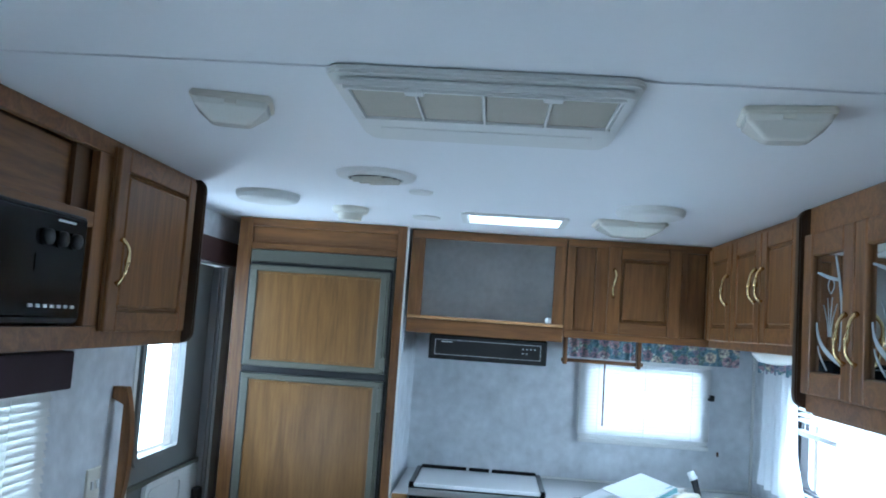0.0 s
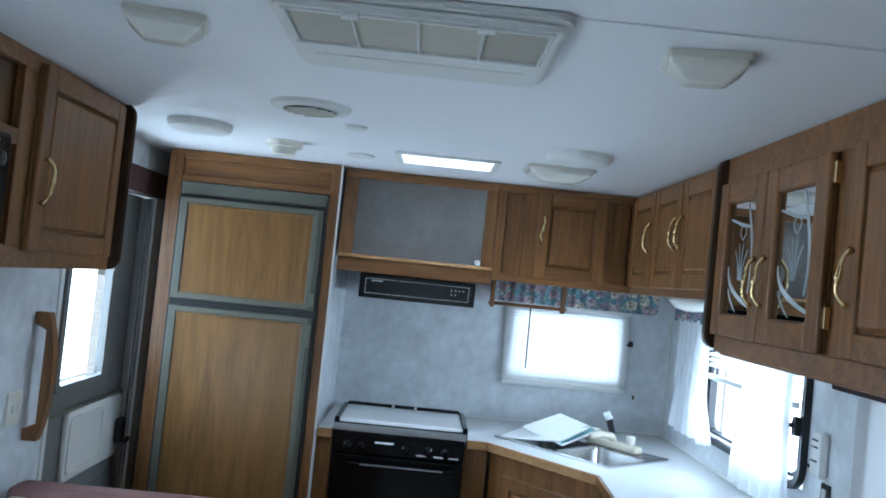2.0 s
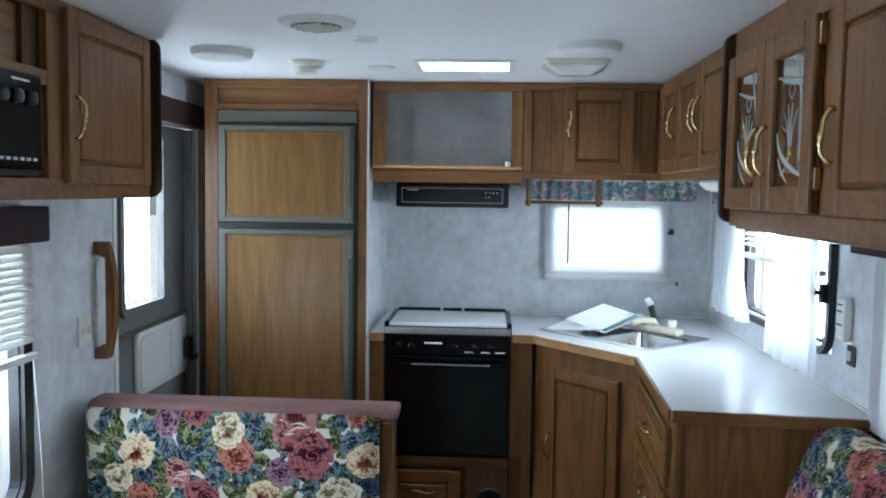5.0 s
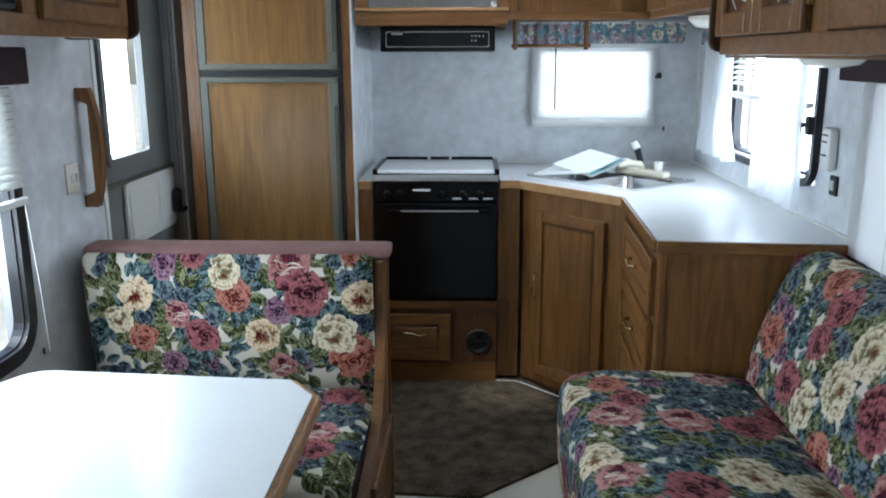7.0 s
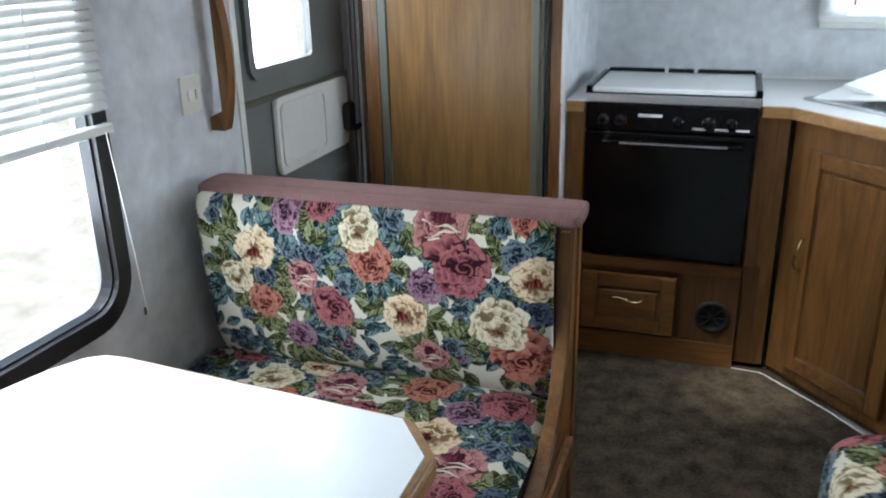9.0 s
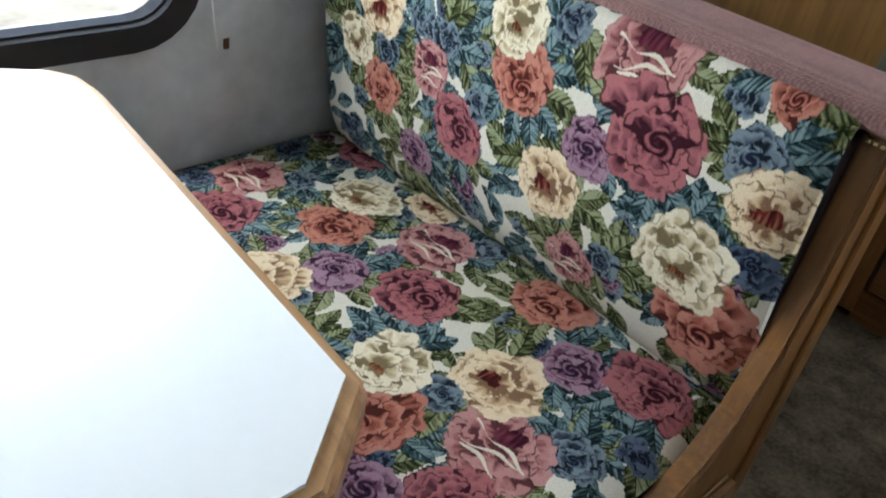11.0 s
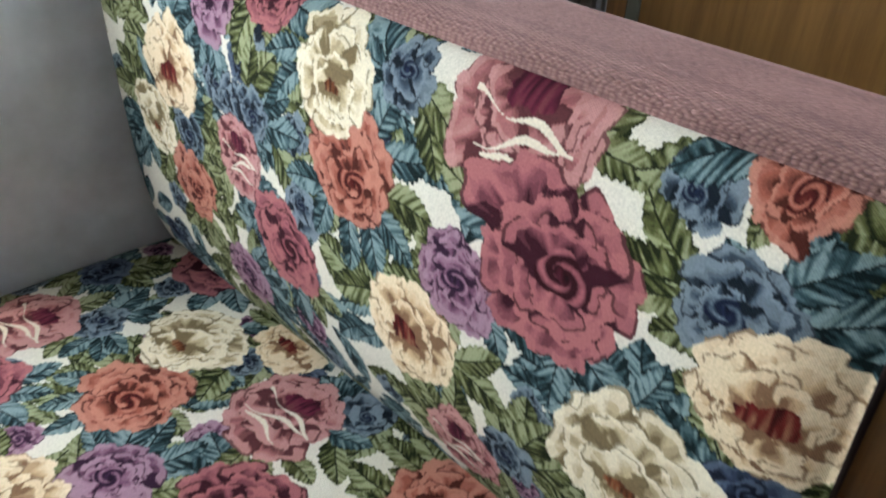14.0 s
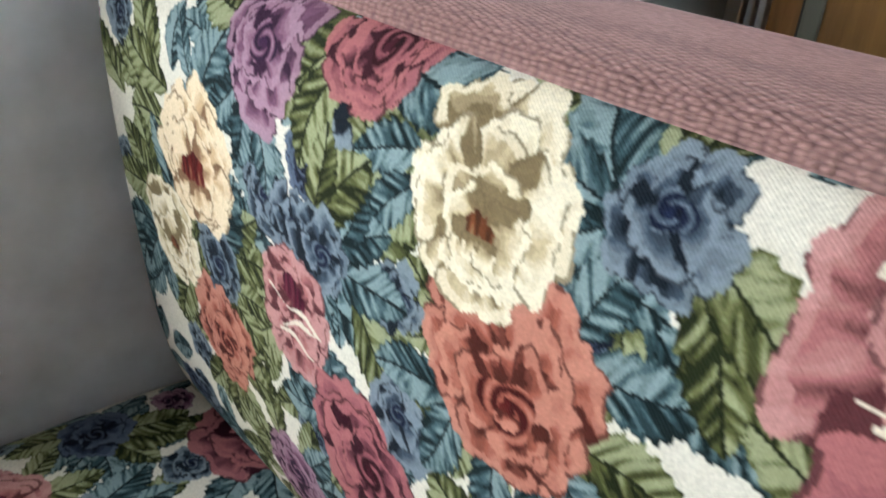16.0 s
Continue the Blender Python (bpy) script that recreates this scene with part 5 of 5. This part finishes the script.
sec, arc = section([(5.60, 0.386), (5.585, 0.404), (5.56, 0.410), (5.3, 0.413), (5.06, 0.410), (4.985, 0.402), (4.96, 0.37), (4.965, 0.30)], STEP)
U, V = np.meshgrid(us, sec[:, 0])
Z = np.repeat(sec[:, 1][:, None], len(us), 1) + (crown(us, -0.856, 0.09, 0.022) - 0.022)[None]
Z += 0.003 * np.sin(U * 9) * np.sin(V * 11)
flat = np.minimum(V, sec[:, 0].max())
K = np.where(sec[:, 0][:, None] * np.ones_like(U) < 4.99, 4.99 - (np.arange(len(sec))[:, None] - np.argmax(sec[:, 0] < 4.99)) * STEP, V)
woven("seat_cushion", np.stack([U, V, Z], -1), cloth(U, K, SEAT_BLOOMS, 5), bn, "floral tapestry seat cushion")
us = np.arange(-0.814, 0.0945, STEP)
sec, arc = section([(5.64, 0.862), (5.56, 0.866), (5.515, 0.862), (5.494, 0.835), (5.492, 0.75), (5.497, 0.62), (5.515, 0.50), (5.548, 0.425), (5.585, 0.395)], STEP)
U, V = np.meshgrid(us, sec[:, 1])
Y = np.repeat(sec[:, 0][:, None], len(us), 1)
Y = Y + (0.016 - crown(us, -0.876, 0.09, 0.016) + 0.05 * np.clip((-0.778 - us) / 0.036, 0, 1) ** 2.2)[None] + 0.004 * np.sin(U * 8 + 1) * np.sin(V * 13)
W = np.where(Y < 5.52, V, V + np.where(V > 0.8, Y - 5.52, 0))
woven("back_cushion", np.stack([U, Y, V], -1), cloth(U, W, BACK_BLOOMS, 8), bn, "floral tapestry back cushion")
part("seat_core", box(-0.855, 0.088, 4.98, 5.60, 0.27, 0.384), MAROON, bn)
part("back_core", box(-0.79, 0.0925, 5.60, 5.645, 0.30, 0.835), MAROON, bn)
part("cushion_side", box(0.078, 0.0922, 5.53, 5.5995, 0.54, 0.83, 0.004), MAROON, bn)
prof = [(0.045 * math.cos(a) * (1.85 if True else 1), 0.024 * math.sin(a)) for a in [k * math.tau / 28 for k in range(28)]]
bm = bmesh.new()
rings = []
for x, s in ((-0.806, 0.80), (-0.796, 1), (0.126, 1), (0.136, 0.96), (0.142, 0.85)):
    ring = []
    for a, b2 in prof:
        q = 1 if abs(a) < 0.05 else 1
        # squared-off oval
        ring.append(bm.verts.new((x, 5.589 + s * math.copysign(abs(a / 0.0833) ** 0.7, a) * 0.066, 0.861 + s * math.copysign(abs(b2 / 0.024) ** 0.6, b2) * 0.0195)))
    rings.append(ring)
for a, b2 in zip(rings, rings[1:]):
    for k in range(len(a)): bm.faces.new((a[k], a[(k + 1) % len(a)], b2[(k + 1) % len(a)], b2[k]))
bm.faces.new(rings[0][::-1]); bm.faces.new(rings[-1])
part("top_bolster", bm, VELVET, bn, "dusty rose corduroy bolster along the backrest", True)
# end panel: tall at the back, swept down to the seat
side = [(5.655, 0.0), (5.655, 0.842), (5.545, 0.842), (5.540, 0.66), (5.525, 0.55), (5.49, 0.465), (5.44, 0.415), (5.36, 0.378), (5.2, 0.335), (4.97, 0.30), (4.97, 0.0)]
bm = bmesh.new()
lo = [bm.verts.new((0.093, y, z)) for y, z in side]
f = bm.faces.new(lo)
r = bmesh.ops.extrude_face_region(bm, geom=[f])
for v in r["geom"]:
    if isinstance(v, bmesh.types.BMVert): v.co.x = 0.128
bmesh.ops.bevel(bm, geom=list(bm.edges), offset=0.005, segments=2, affect="EDGES")
part("end_panel", bm, OAK, bn, "oak end panel with a swept front")
part("bead", box(0.128, 0.134, 5.585, 5.60, 0.0, 0.842, 0.002), OAK, bn)
part("back_panel", box(-0.855, 0.0925, 5.646, 5.658, 0.0, 0.84), OAK, bn)
part("seat_base", box(-0.855, 0.0925, 5.0, 5.02, 0.0, 0.27), OAK_DARK, bn)
panel_door(bn, facing(0.129, 5.06, 0.05, 90), 0.47, 0.29, pull=(0.10, 0.15, False))
for k in range(3):
    part("staple", box(0.10 + 0.008 * k, 0.105 + 0.008 * k, 5.5425, 5.5445, 0.832, 0.836), BRASS, bn)

# ---- sofa along the other wall ----
so = thing("sofa", "floral tapestry sofa bench along the trailer wall", "sofa")
STEP = 0.005
vs = np.arange(3.35, 5.412, STEP)
for nm, pts, seed in (("seat_cushion", [(1.24, 0.50), (1.20, 0.535), (1.10, 0.55), (0.90, 0.56), (0.72, 0.555), (0.655, 0.525), (0.645, 0.45), (0.65, 0.30), (0.66, 0.20)], 41),
                      ("back_cushion", [(1.46, 0.80), (1.44, 0.895), (1.38, 0.925), (1.315, 0.905), (1.27, 0.82), (1.215, 0.66), (1.185, 0.52), (1.20, 0.46)], 42)):
    sec, arc = section(pts, STEP)
    S, V = np.meshgrid(arc, vs)
    e = np.clip((5.412 - V) / 0.07, 0, 1)
    sink = 0.05 * (1 - np.sqrt(1 - (1 - e) ** 2))
    cxm, czm = sec[:, 0].mean(), sec[:, 1].mean() - 0.1
    fac = 1 - sink / 0.3
    X, Z = cxm + (sec[:, 0][None] - cxm) * fac, czm + (sec[:, 1][None] - czm) * fac
    woven(nm, np.stack([X, V, Z], -1), cloth(S, V, scatter(0, arc[-1], 3.35, 5.412, seed, 0.058), seed), so, "floral tapestry cushion")
part("base", box(0.69, 1.45, 3.37, 5.36, 0.0, 0.30), OAK_DARK, so)
part("seat_core", prism([(0.70, 3.38), (1.25, 3.38), (1.25, 5.375), (0.70, 5.375)], 0.30, 0.47), MAROON, so)
part("back_core", box(1.28, 1.45, 3.38, 5.375, 0.47, 0.78), MAROON, so)
# cushion ends
for nm, pts in (("seat_end", [(1.20, 0.47), (1.10, 0.50), (0.72, 0.505), (0.68, 0.48), (0.67, 0.42), (0.68, 0.22), (1.20, 0.22)]),
                ("back_end", [(1.44, 0.50), (1.44, 0.87), (1.38, 0.905), (1.33, 0.885), (1.285, 0.80), (1.235, 0.66), (1.21, 0.50)])):
    xs = np.array([p[0] for p in pts]); zs = np.array([p[1] for p in pts])
    gx, gz = np.meshgrid(np.linspace(0, 1, 60), np.linspace(0, 1, 60))
    zlo = 0.22 if nm == "seat_end" else 0.50
    if nm == "seat_end":
        xx = 0.665 + gx * 0.55; top = np.full_like(xx, 0.50)
        left = xx
    else:
        zz0 = zlo + gz * 0.40; lft = 1.20 + (zz0 - 0.5) * 0.26; left = lft + gx * (1.45 - lft); top = np.full_like(left, 0.90)
    zz = zlo + gz * (top - zlo)
    p = np.stack([left, np.full_like(left, 5.395), zz], -1)
    woven(nm, p, cloth(left, zz, scatter(0.6, 1.5, 0.2, 0.95, 47, 0.055), 47), so)
